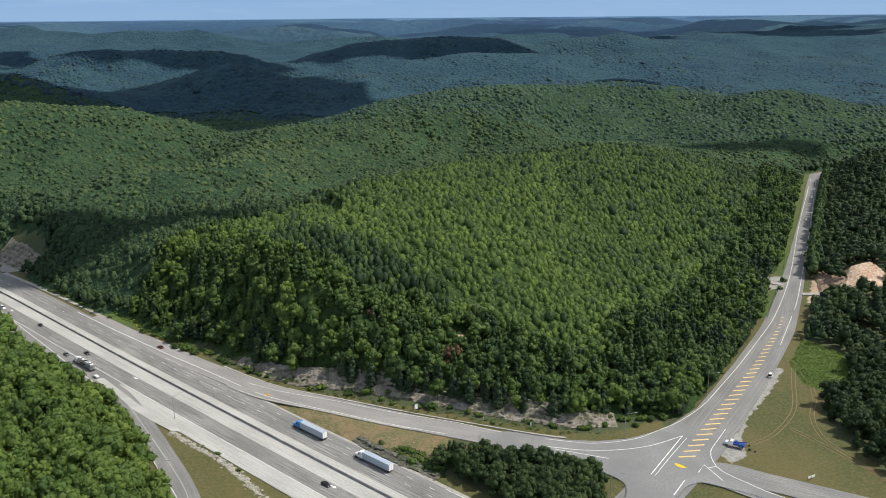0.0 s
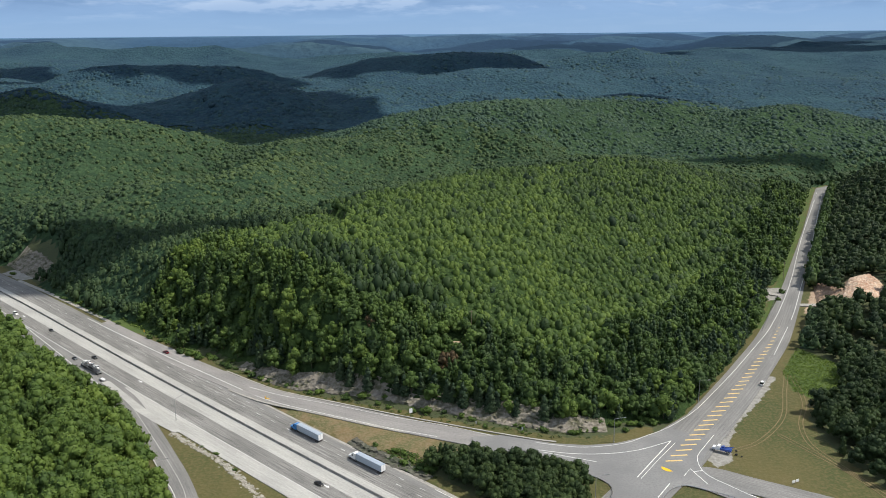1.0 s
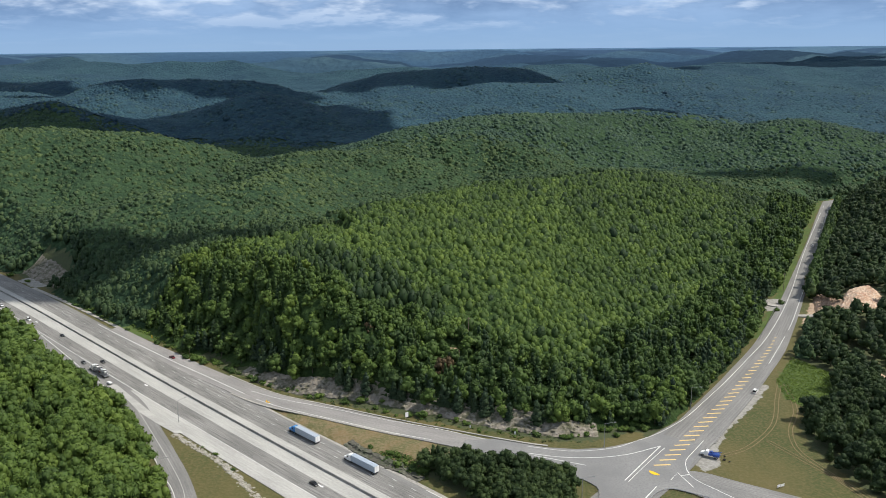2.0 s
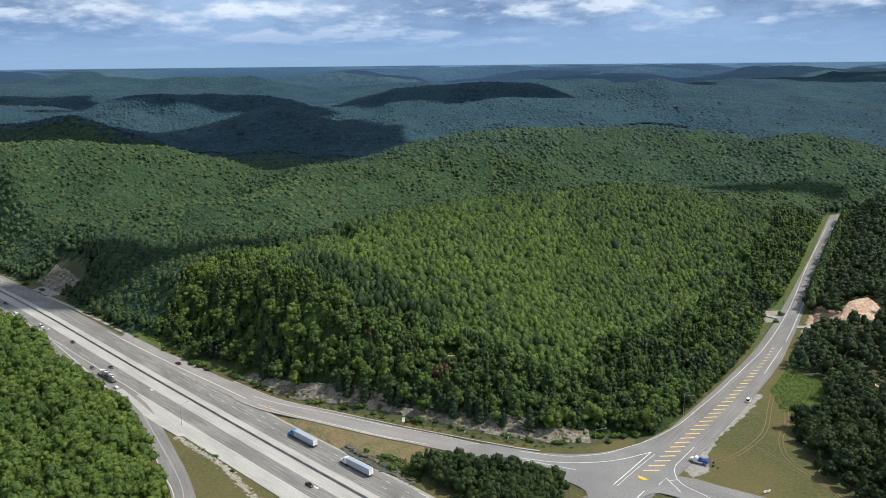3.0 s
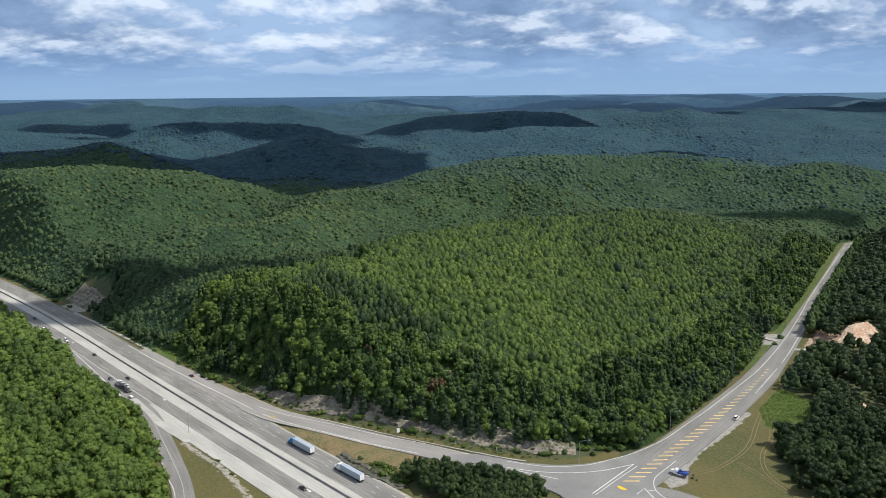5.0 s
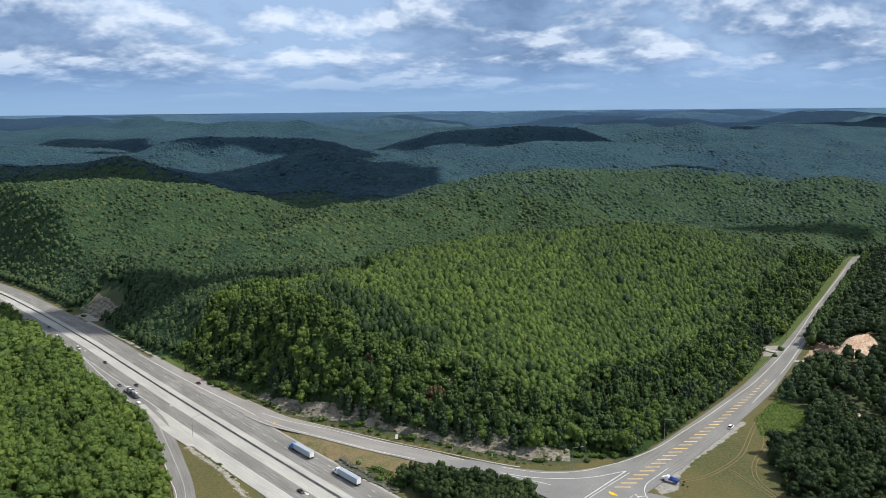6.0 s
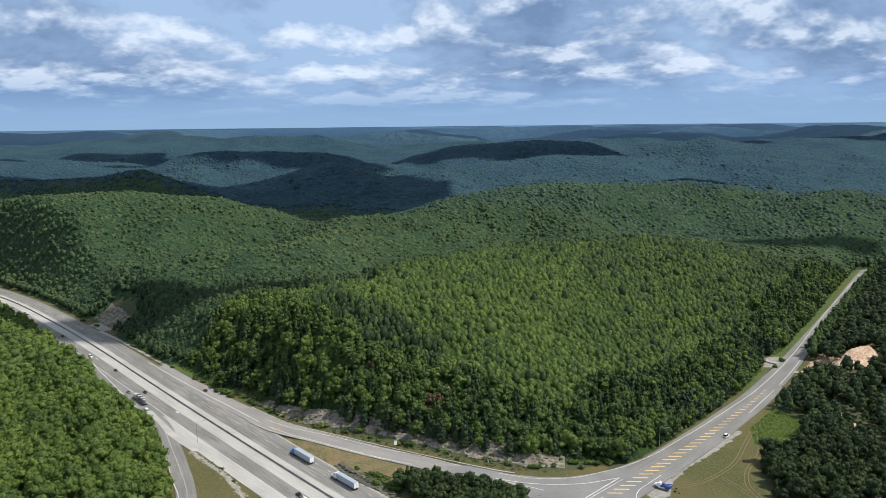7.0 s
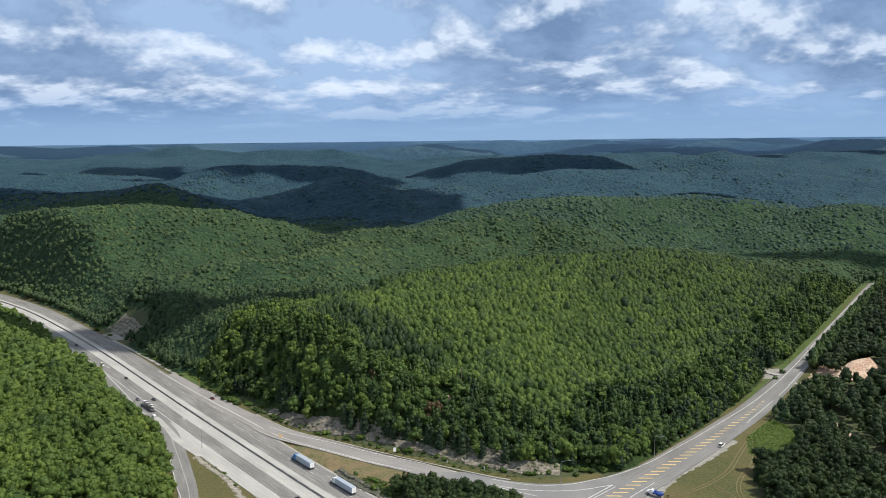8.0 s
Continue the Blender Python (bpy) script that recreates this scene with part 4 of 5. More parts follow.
young = [sapling(20 + i, 0.5) for i in range(4)] + [sapling(30 + i, 0.15) for i in range(4)]
slope = [broadleaf(110 + i, 150, 6, 0.05) for i in range(6)] + [conifer(120 + i, 150, 5, 0.055) for i in range(3)]
grown = [broadleaf(40 + i, 380, 9, 0.036) for i in range(6)] + [conifer(50 + i, 320, 7, 0.042) for i in range(3)]
middle = [broadleaf(60 + i, 44, 2, 0.055) for i in range(6)]
domes = [dome(90 + i) for i in range(8)]
lumps = [puff(70 + i) for i in range(8)]
twins = [twin(130 + i) for i in range(8)]


def plant(name, label, x, y, height, spread, tint, templates, kinds, mat=M_LEAF):
    z = land(x, y) - 0.4
    return forest(name, label, np.stack([x, y, z], 1), height, spread, np.clip(tint, 0, 1), kinds, templates, rng, mat)


# the near hill: young close growth above, taller trees along its foot
x, y = spots(rng, -200, 360, 330, 840, 3.15, lambda x, y: inside(x, y, NEAR_HILL) & wooded(x, y))
edge = np.minimum(near_line(x, y, RAMP)[0] / 68, near_line(x, y, HIGHWAY)[0] / np.interp(y, [380, 480, 620], [78, 52, 40]))
edge = np.minimum(edge, np.where(x < 0, near_line(x, y, INTERSTATE)[0] / 90, 9))
old = edge < 1.0 + 0.25 * wavy(x, y, 40, 2, 2)
hx, hy = x[~old], y[~old]
k = len(hx)
hh = rng.uniform(4.6, 8.8, k)
tall = rng.uniform(size=k) < 0.09
hh = np.where(tall, hh * 1.3, hh)
stand = inside(hx + 14 * wavy(hx, hy, 30, 27, 2), hy + 14 * wavy(hy, hx, 30, 28, 2), PINE_STAND) & (rng.uniform(size=k) < 0.8)
hh = np.where(stand, hh * 1.35, hh)
plant("young_forest", "dense young green trees covering the hill, darker pines among them", hx, hy, hh, hh * np.where(stand, 0.85, rng.uniform(0.95, 1.3, k)), np.where(stand, 0.10, np.where(tall, 0.22, 0.46)) + np.interp(hx, [60, 180], [0.02, -0.13]) + 0.22 * wavy(hx, hy, 110, 9, 4) + 0.16 * wavy(hx, hy, 16, 10, 2) + rng.normal(0, 0.11, k), young, np.where(stand, rng.randint(0, 4, k), rng.randint(0, 8, k)))
ox, oy = x[old], y[old]
thin = rng.uniform(size=len(ox)) < 0.46
ox, oy = ox[thin], oy[thin]
front = np.minimum(near_line(ox, oy, RAMP[16:])[0], near_line(ox, oy, HIGHWAY[:60])[0])
single = np.argsort(front)[:260]
EDGE_TREES = [(float(ox[i]), float(oy[i]), float(land(ox[i], oy[i])) - 0.3, float(rng.uniform(0.72, 1.2))) for i in single]
rest = np.setdiff1d(np.arange(len(ox)), single)
ox, oy = ox[rest], oy[rest]
k = len(ox)
hh = rng.uniform(9, 15, k)
pine = rng.uniform(size=k) < 0.52 + 0.3 * wavy(ox, oy, 45, 17, 2)
plant("hillside_wood", "mixed dark green broadleaf trees and pines on the slope", ox, oy, hh, hh * rng.uniform(0.75, 1.0, k), np.where(pine, 0.12, 0.36) + np.interp(ox, [-120, -20], [0.16, 0.0]) + 0.3 * wavy(ox, oy, 30, 12, 3) + rng.normal(0, 0.11, k), slope, np.where(pine, rng.randint(6, 9, k), rng.randint(0, 6, k)))

understorey("near_hill_understorey", "closed green lower canopy of the near hill", -230, 380, 330, 850, 4, 4.0, lambda x, y: inside(x, y, NEAR_HILL) & wooded(x, y), M_CANOPY)

# woods near the camera: beside the slip road, between the roads, and right of the highway
CLUMP = [(-12, 316), (20, 313), (45, 306), (60, 292), (58, 240), (62, 236), (14, 290)]
LEFT_WOOD = np.vstack([SLIP[8:, :2] + sideways(SLIP)[8:] * -7, [(-110, 215), (-200, 215), (-330, 330), (-560, 560), (-620, 760), (-560, 760), (-300, 520)]])
RIGHT_WOOD = [(202, 418), (186, 378), (170, 352), (168, 332), (172, 306), (186, 262), (300, 262), (420, 600), (470, 860), (400, 860), (330, 720), (262, 570), (230, 500)]


def near_wood(name, label, box, poly, gap, tint, h0, h1, mat=M_LEAF):
    """A wood in a polygon of the plan: full trees at its front, plainer ones behind."""
    x, y = spots(rng, *box, gap, lambda x, y: inside(x, y, poly) & wooded(x, y))
    behind = (y > 400) | (x < -235) | (x > 265)
    k = int(behind.sum())
    if k:
        bx, by, hh = x[behind], y[behind], rng.uniform(h0, h1, k)
        plant(name + "_behind", label, bx, by, hh, hh * rng.uniform(0.9, 1.2, k), tint + 0.2 * wavy(bx, by, 40, 31, 3) + rng.normal(0, 0.09, k), middle, rng.randint(0, 6, k), mat)
    x, y = x[~behind], y[~behind]
    k = len(x)
    hh = rng.uniform(h0, h1, k)
    plant(name, label, x, y, hh, hh * rng.uniform(0.8, 1.05, k), tint + 0.2 * wavy(x, y, 40, 31, 3) + rng.normal(0, 0.09, k), grown, rng.choice(9, k, p=[0.14] * 6 + [0.16 / 3] * 3), mat)


near_wood("verge_trees", "dense dark green trees between ramp and interstate", (-20, 70, 230, 320), CLUMP, 4.3, 0.42, 8, 12, M_LEAF_DARK)
near_wood("slip_road_wood", "dense green broadleaf wood beside the slip road", (-620, -80, 200, 770), LEFT_WOOD, 6.4, 0.56, 9, 18)
row = offset_line(HIGHWAY, 10.0)[62:]
row = row[row[:, 1] < 830]
row = np.repeat(row[:, :2], 2, 0) + rng.uniform(-1.8, 1.8, (2 * len(row), 2))
k = len(row)
hh = rng.uniform(12, 17, k)
plant("highway_tree_row", "tall dark trees close beside the highway, shading it", row[:, 0], row[:, 1], hh, hh * rng.uniform(0.6, 0.8, k), 0.2 + rng.normal(0, 0.1, k), middle, rng.randint(0, 6, k))
near_wood("roadside_wood", "dense dark green wood right of the highway", (170, 480, 250, 870), RIGHT_WOOD, 6.2, 0.26, 8, 15, M_LEAF_DARK)

def facing(x, y):
    """Leaves out the slopes that fall away from the south."""
    d = 12.0
    keep = (land(x, y + d) - land(x, y - d)) / (2 * d) > -0.17
    return x[keep], y[keep]


# the hills behind
taken = lambda x, y: wooded(x, y) & ~inside(x, y, NEAR_HILL) & ~inside(x, y, LEFT_WOOD) & ~inside(x, y, RIGHT_WOOD) & ~inside(x, y, CLUMP) & inside(x, y, wedge)
behind_hill = lambda x, y: wooded(x, y) & ~inside(x, y, NEAR_HILL) & ~inside(x, y, LEFT_WOOD) & ~inside(x, y, RIGHT_WOOD) & ~inside(x, y, CLUMP)
understorey("hill_understorey", "closed green lower canopy of the hill forest", -960, 800, 400, 1130, 6.0, 7.6, behind_hill, M_CANOPY_MID)
understorey("distant_canopy", "closed canopy of distant wooded hills, painted blue-green for haze", -1800, 1400, 1120, 2080, 10, 8.8, lambda x, y: x > -9999, M_CANOPY_FAR_HAZE)
x, y = facing(*spots(rng, -800, 700, 420, 1090, 5.2, taken))
k = len(x)
def hills(name, label, x, y, h0, h1, w0, w1, tint, templates, mat):
    """Crowns of many sizes, in stands of their own height and green."""
    k = len(x)
    stand = wavy(x, y, 75, 61, 3)
    size = np.clip(rng.normal(0.45, 0.25, k) + 0.25 * stand, 0, 1.15)
    plant(name, label, x, y, h0 + (h1 - h0) * size, w0 + (w1 - w0) * size, tint + 0.24 * wavy(x, y, 150, 21, 3) + 0.16 * wavy(x, y, 38, 23, 2) + rng.normal(0, 0.12, k), templates, rng.randint(0, 8, k), mat)


# trees past here take the leaves with haze in their colour
misty = y + rng.normal(0, 30, k) > 1150
close = y + rng.normal(0, 15, k) < 640
hills("valley_forest", "dense dark green broadleaf forest in the valley", x[close], y[close], 9.0, 14.0, 6.5, 11.5, 0.40, middle + young[4:6], M_LEAF_MID)
misty_or_close = misty | close
# ridges behind this line get the partly hazed leaf colour
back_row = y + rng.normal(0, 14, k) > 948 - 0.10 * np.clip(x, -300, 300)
for name, label, sel, mat, crowns in (("hill_forest", "dense green broadleaf forest on the hills", ~misty_or_close & ~back_row, M_LEAF_MID, domes), ("back_ridge_forest", "dense broadleaf forest on the ridges behind, slightly blued for haze", ~misty_or_close & back_row, M_LEAF_BACK_HAZE, twins)):
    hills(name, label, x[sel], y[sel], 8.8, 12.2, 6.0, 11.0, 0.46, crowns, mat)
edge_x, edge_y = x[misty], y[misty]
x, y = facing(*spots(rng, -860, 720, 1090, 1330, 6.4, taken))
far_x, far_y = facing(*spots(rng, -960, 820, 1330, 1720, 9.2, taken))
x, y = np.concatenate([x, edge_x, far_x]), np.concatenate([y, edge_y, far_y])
hills("distant_forest", "forest on distant hills, leaves painted bluer for haze", x, y, 8.8, 12.0, 6.0, 11.0, 0.42, lumps, M_LEAF_FAR_HAZE)


# long grass and weeds: sprays standing on the ground
def weeds(name, label, poly, gap, size, tint):
    p = np.asarray(poly, float)
    x, y = spots(rng, p[:, 0].min(), p[:, 0].max(), p[:, 1].min(), p[:, 1].max(), gap, lambda x, y: inside(x, y, poly) & (near_line(x, y, RAMP)[0] > 9.5) & (near_line(x, y, HIGHWAY)[0] > 11))
    tuft = leaf_shell(np.random.RandomState(7), [(0, 0, 0.25, 0.5, 0.4)], 12, 0.3)
    k = len(x)
    hh = size * rng.uniform(0.6, 1.5, k)
    z = land(x, y) + 0.05
    return forest(name, label, np.stack([x, y, z], 1), hh, hh * 1.5, np.clip(tint + 0.2 * wavy(x, y, 14, 51, 3) + rng.normal(0, 0.1, k), 0, 1), np.zeros(k, int), [(*tuft, 0)], rng, M_LEAF)


weeds("tall_grass", "tall green grass and weeds beside the field", TALL_GRASS, 1.6, 0.8, 0.85)
weeds("bank_weeds", "weeds and brambles along the rock cut", beside(RAMP[20:-6], -19, -10), 3.6, 0.9, 0.35)
weeds("verge_weeds", "rough weeds on the interstate verge", beside(INTERSTATE[62:100], 24, 33), 2.2, 1.2, 0.6)
weeds("gore_weeds", "low weeds among dry grass and rock", [(-34, 328), (-16, 326), (0, 316), (0, 304), (-12, 310), (-26, 320)], 1.8, 1.2, 0.4)

# ---- clouds overhead: heaped white clouds added out of view to shade the hills ----
def cloud(cx, cy, half_x, half_y, seed, z=1150.0):
    """A flat-bottomed heap whose shade falls about (cx, cy): it stands up along the sun's way from there."""
    reach = (z - float(land(cx, cy)) - 8.0) / sun_dir.z
    ox, oy = sun_dir.x * reach, sun_dir.y * reach
    bm = bmesh.new()
    bmesh.ops.create_icosphere(bm, subdivisions=4, radius=1.0)
    q = Vector((seed * 3.1, seed * 1.7, 0))
    for v in bm.verts:
        swell = 1 + 0.42 * noise.fractal(v.co * 1.6 + q, 0.8, 2.1, 5)
        v.co = Vector((v.co.x * half_x * swell, v.co.y * half_y * swell, max(v.co.z, -0.25) * 55 * swell))
    me = bpy.data.meshes.new("shade_cloud")
    bm.to_mesh(me)
    bm.free()
    me.materials.append(M_CLOUD)
    me.polygons.foreach_set("use_smooth", [True] * len(me.polygons))
    ob = new("shade_cloud", me)
    ob.location = (cx + ox, cy + oy, z)
    return tagged(ob, "heaped white cumulus cloud above the view, added to shade the hills", "cloud", kind="structure")

# ---- unseen clouds placed to lay shade on the dark hills ----
for i, (cx, cy, hx, hy) in enumerate((
    (-640, 1120, 225, 78), (-268, 1155, 196, 134), (-492, 1425, 205, 52), (-60, 1640, 250, 72),
    (-300, 592, 92, 34), (-205, 585, 60, 30), (-405, 565, 72, 46), (-900, 1570, 260, 80),
    # the one at (340, 905) stands in for a valley's tree shade
    (240, 1135, 42, 20), (395, 1155, 88, 24), (570, 1060, 70, 45), (340, 905, 80, 16), (700, 1950, 240, 60),
)):
    cloud(cx, cy, hx, hy, 100 + i)
for i in range(6):
    cloud(random.uniform(-200, 900), random.uniform(1560, 2050), random.uniform(60, 170), random.uniform(18, 36), 150 + i)
for i in range(24):
    a = random.uniform(-0.65, 0.62)
    d = random.uniform(2250, 4300)
    cloud(math.sin(a) * d, math.cos(a) * d, random.uniform(220, 520), random.uniform(80, 170), 200 + i)


def part(name, bm, mat, parent, label=""):
    me = bpy.data.meshes.new(name)
    bm.to_mesh(me)
    bm.free()
    me.materials.append(mat)
    ob = new(name, me)
    ob.parent = parent
    return tagged(ob, label)


def base(name, label, category, group=""):
    return tagged(new(name), label, category, group)


def box_bm(x0, x1, y0, y1, z0, z1, bevel=0.0):
    bm = bmesh.new()
    bmesh.ops.create_cube(bm, size=1)
    for v in bm.verts:
        v.co = Vector(((x0 + x1) / 2 + v.co.x * (x1 - x0), (y0 + y1) / 2 + v.co.y * (y1 - y0), (z0 + z1) / 2 + v.co.z * (z1 - z0)))
    if bevel:
        bmesh.ops.bevel(bm, geom=bm.edges[:], offset=bevel, segments=2, affect="EDGES")
    return bm


def rod_bm(a, b, r0, r1, sides=8):
    bm = bmesh.new()
    a, b = Vector(a), Vector(b)
    bmesh.ops.create_cone(bm, cap_ends=True, segments=sides, radius1=r0, radius2=r1, depth=(b - a).length)
    turn = (b - a).to_track_quat("Z", "Y").to_matrix().to_4x4()
    bmesh.ops.transform(bm, matrix=Matrix.Translation((a + b) / 2) @ turn, verts=bm.verts)
    return bm


def merged(*bms):
    out = bmesh.new()
    for b in bms:
        me = bpy.data.meshes.new("piece")
        b.to_mesh(me)
        out.from_mesh(me)
        b.free()
        bpy.data.meshes.remove(me)
    return out


def loft_bm(sections):
    """A closed skin over cross-sections of equal length."""
    bm = bmesh.new()
    rings = [[bm.verts.new(p) for p in s] for s in sections]
    n = len(rings[0])
    for a, b in zip(rings[:-1], rings[1:]):
        for i in range(n):
            bm.faces.new((a[i], a[(i + 1) % n], b[(i + 1) % n], b[i]))
    bm.faces.new(rings[0][::-1])
    bm.faces.new(rings[-1])
    bmesh.ops.recalc_face_normals(bm, faces=bm.faces[:])
    return bm


# ---- rock faces beside the roads ----
def rock_face(name, label, line, heights, depth, mat, ledges=4, seed=1, lift=0.0):
    """A cut bank: ledges rising away from a base line (x, y); its back is to the line's left."""
    r = np.random.RandomState(seed)
    p = spline([(x, y, h) for (x, y), h in zip(line, heights)], 1.3)
    n = -sideways(p)
    rows = []
    levels = [(0, -0.4)]
    for i in range(ledges):
        levels += [(i / ledges + 0.02, (i + 0.15) / ledges), (i / ledges + 0.10, (i + 0.92) / ledges)]
    levels += [(1.0, 1.0), (1.15, 0.7)]
    for out, up in levels:
        shake = 1.5 * wavy(p[:, 0] + out * 5, p[:, 1] + up * 7, 9, seed + 3, 4) + r.uniform(-0.35, 0.35, len(p))
        d = depth * np.clip(out + 0.10 * wavy(p[:, 0], p[:, 1], 6, seed + 9, 3) * (0 < out < 1), 0, 1.2) + shake * (0.5 + out) + r.uniform(-0.5, 0.5, len(p))
        up = up + (0.14 * wavy(p[:, 0], p[:, 1], 11, seed + 13, 3) if 0 < up < 1 else 0)
        x, y = p[:, 0] + n[:, 0] * d, p[:, 1] + n[:, 1] * d
        foot = land(p[:, 0], p[:, 1])
        z = np.maximum(foot + p[:, 2] * up + shake * 0.35 + r.uniform(-0.3, 0.3, len(p)), land(x, y) + (0.25 if 0 < out <= 1 else -0.5)) if out > 0 else foot - 1.5
        rows.append(np.stack([x, y, z + lift], 1))
    v = np.stack(rows, 1)
    ob = link(name, v.reshape(-1, 3), grid_faces(*v.shape[:2]), mat)
    return tagged(ob, label, "rock face", kind="structure")


rock_face("rock_cut_ramp", "grey-brown layered rock cut beside the ramp", [(-112, 420), (-84, 396), (-50, 382), (-22, 370), (8, 356), (34, 345), (56, 339), (76, 339)], [2.5, 6.0, 8.6, 8.2, 6.0, 7.6, 6.6, 2.2], 9, M_ROCK, 5, 1)
rock_face("rock_cut_interstate", "grey quarried rock ledges beside the interstate", [(-352, 636), (-334, 618), (-318, 603), (-300, 588)], [5, 11, 10, 5], 16, M_ROCK, 5, 2)
rock_face("rock_cut_highway", "pale rock bank beside the highway", [(158, 428), (148, 410), (138, 394)][::-1], [2.0, 4.5, 2.5], 7, M_ROCK, 3, 3)
rock_face("rock_outcrop_gore", "dark grey rock outcrop in the dry grass", [(-40, 334), (-30, 322), (-16, 311), (-4, 301)], [2.0, 2.2, 1.8, 0.8], 5, M_DARKROCK, 2, 4)

def broken_ground(name, label, poly, height, mat, seed, steps=5):
    """Bare dug ground: uneven terraces that rise to the back of a plot and run out into the land at its rim."""
    p = np.asarray(poly, float)
    xs, ys = np.arange(p[:, 0].min() - 3, p[:, 0].max() + 3, 0.9), np.arange(p[:, 1].min() - 3, p[:, 1].max() + 3, 0.9)
    X, Y = np.meshgrid(xs, ys, indexing="ij")
    rim = near_line(X, Y, [(x, y, 0) for x, y in poly] + [(*poly[0], 0)])[0] * np.where(inside(X, Y, poly), 1, -1)
    w = np.clip((rim + 1.5 * wavy(X, Y, 7, seed, 3)) / 3.0, 0, 1)
    rise = np.clip((Y - p[:, 1].min()) / np.ptp(p[:, 1]) * 1.25 + 0.25 * wavy(X, Y, 12, seed + 1, 3), 0, 1)
    step = np.floor(rise * steps) + np.clip((rise * steps % 1 - 0.6) / 0.4, 0, 1)
    rough = np.random.RandomState(seed).uniform(-0.3, 0.3, X.shape) + 0.7 * wavy(X, Y, 5, seed + 2, 3)
    z = land(X, Y) - 0.8 + w * (1.2 + height * step / steps + rough)
    v = np.stack([X, Y, z], -1).reshape(-1, 3)
    f = grid_faces(*X.shape)
    f = f[w.ravel()[f].max(axis=1) > 0]
    used, inv = np.unique(f, return_inverse=True)
    return tagged(link(name, v[used], inv.reshape(f.shape), mat), label, "bare ground", kind="structure")


broken_ground("earth_bank_highway", "red-brown earth bank beside the highway", [(232, 503), (246, 500), (258, 520), (268, 560), (262, 568), (244, 536)], 5.0, M_EARTH, 5, 4)
broken_ground("clay_pit", "bare orange clay pit with pale broken ledges", PIT, 1.6, M_CLAY, 6, 6)

# ---- concrete wall along the median, in cast sections ----
barrier = base("median_barrier", "grey concrete median wall along the interstate", "barrier")
wall = loft_bm([[(s * 6.05, y, z) for y, z in ((-0.35, 0), (-0.35, 0.1), (-0.18, 0.35), (-0.12, 1.05), (0.12, 1.05), (0.18, 0.35), (0.35, 0.1), (0.35, 0))] for s in (-0.995, 0.995)])
wall_mesh = bpy.data.meshes.new("wall_section")
wall.to_mesh(wall_mesh)
wall.free()
wall_mesh.materials.append(plain("barrier_concrete", (0.30, 0.295, 0.28), 0.9, dirt=0.35, scale=0.3))
run = np.concatenate([[0], np.cumsum(np.linalg.norm(np.diff(INTERSTATE[:, :2], axis=0), axis=1))])
for s in np.arange(6, run[-1] - 6, 12.1):
    a, b = [[float(np.interp(q, run, INTERSTATE[:, c])) for c in range(3)] for q in (s - 6, s + 6)]
    ob = new("wall_section", wall_mesh)
    ob.parent = barrier
    ob.matrix_world = Matrix.Translation([(u + v) / 2 for u, v in zip(a, b)]) @ Matrix.Rotation(math.atan2(b[1] - a[1], b[0] - a[0]), 4, "Z")


# ---- single trees along the roads ----
def tree_mesh(name, template, height, spread, mat=None):
    v, f, soft = template
    me_ob = link(name, v * (spread, spread, height), f, mat or M_LEAF_TREE)
    me_ob.data.polygons.foreach_set("use_smooth", np.arange(len(f)) < soft)
    me = me_ob.data
    bpy.data.objects.remove(me_ob)
    return me


def trunk_bm(height, seed):
    """A tapered trunk with a few limbs."""
    r = random.Random(seed)
    bms = [rod_bm((0, 0, -0.5), (0.1, 0, height * 0.8), height * 0.017, height * 0.006, 7)]
    for i in range(5):
        a, z = i * 1.4 + r.uniform(-0.3, 0.3), height * r.uniform(0.3, 0.6)
        reach = height * 0.2
        bms.append(rod_bm((0.05, 0, z), (math.cos(a) * reach, math.sin(a) * reach, z + reach * 0.7), height * 0.006, height * 0.002, 5))
    return merged(*bms)


TREE_KINDS = []
for i, template in enumerate(grown):
    pine = i >= 6
    h = 12.0
    thing = base("pine_tree" if pine else "broadleaf_tree", "dark green pine with layered needles at the wood's edge" if pine else "dense green broadleaf tree at the wood's edge", "tree", "trees along the roads")
    part("trunk", trunk_bm(h, i), M_BARK, thing)
    crown = new("crown", tree_mesh("crown", template, h, h * 0.9, M_NEEDLE if pine else M_LEAF_TREE))
    crown.parent = thing
    TREE_KINDS.append(thing)
edge_rng = random.Random(5)
for i, (x, y, z, s) in enumerate(EDGE_TREES):
    thing = TREE_KINDS[i % 9] if i < 9 else copy_thing(TREE_KINDS[edge_rng.choice((0, 1, 2, 3, 4, 5, 6, 7, 8, 6, 7, 8))], Matrix())
    thing.matrix_basis = Matrix.Translation((x, y, z)) @ Matrix.Rotation(edge_rng.uniform(0, 6.28), 4, "Z") @ Matrix.Scale(s, 4)

brown = base("dead_tree", "broadleaf tree with dry brown leaves on the slope", "tree")
part("trunk", trunk_bm(11, 3), M_BARK, brown)
crown = new("crown", tree_mesh("crown", grown[2], 11, 9, M_DRY_LEAF))
crown.parent = brown
for i, (x, y) in enumerate(((2, 381), (6.5, 383), (-36, 404), (0, 386))):
    thing = brown if i == 0 else copy_thing(brown, Matrix())
    thing.matrix_basis = Matrix.Translation((x, y, float(land(x, y)) - 0.3)) @ Matrix.Rotation(i * 1.7, 4, "Z") @ Matrix.Scale(1.05 - i * 0.12, 4)


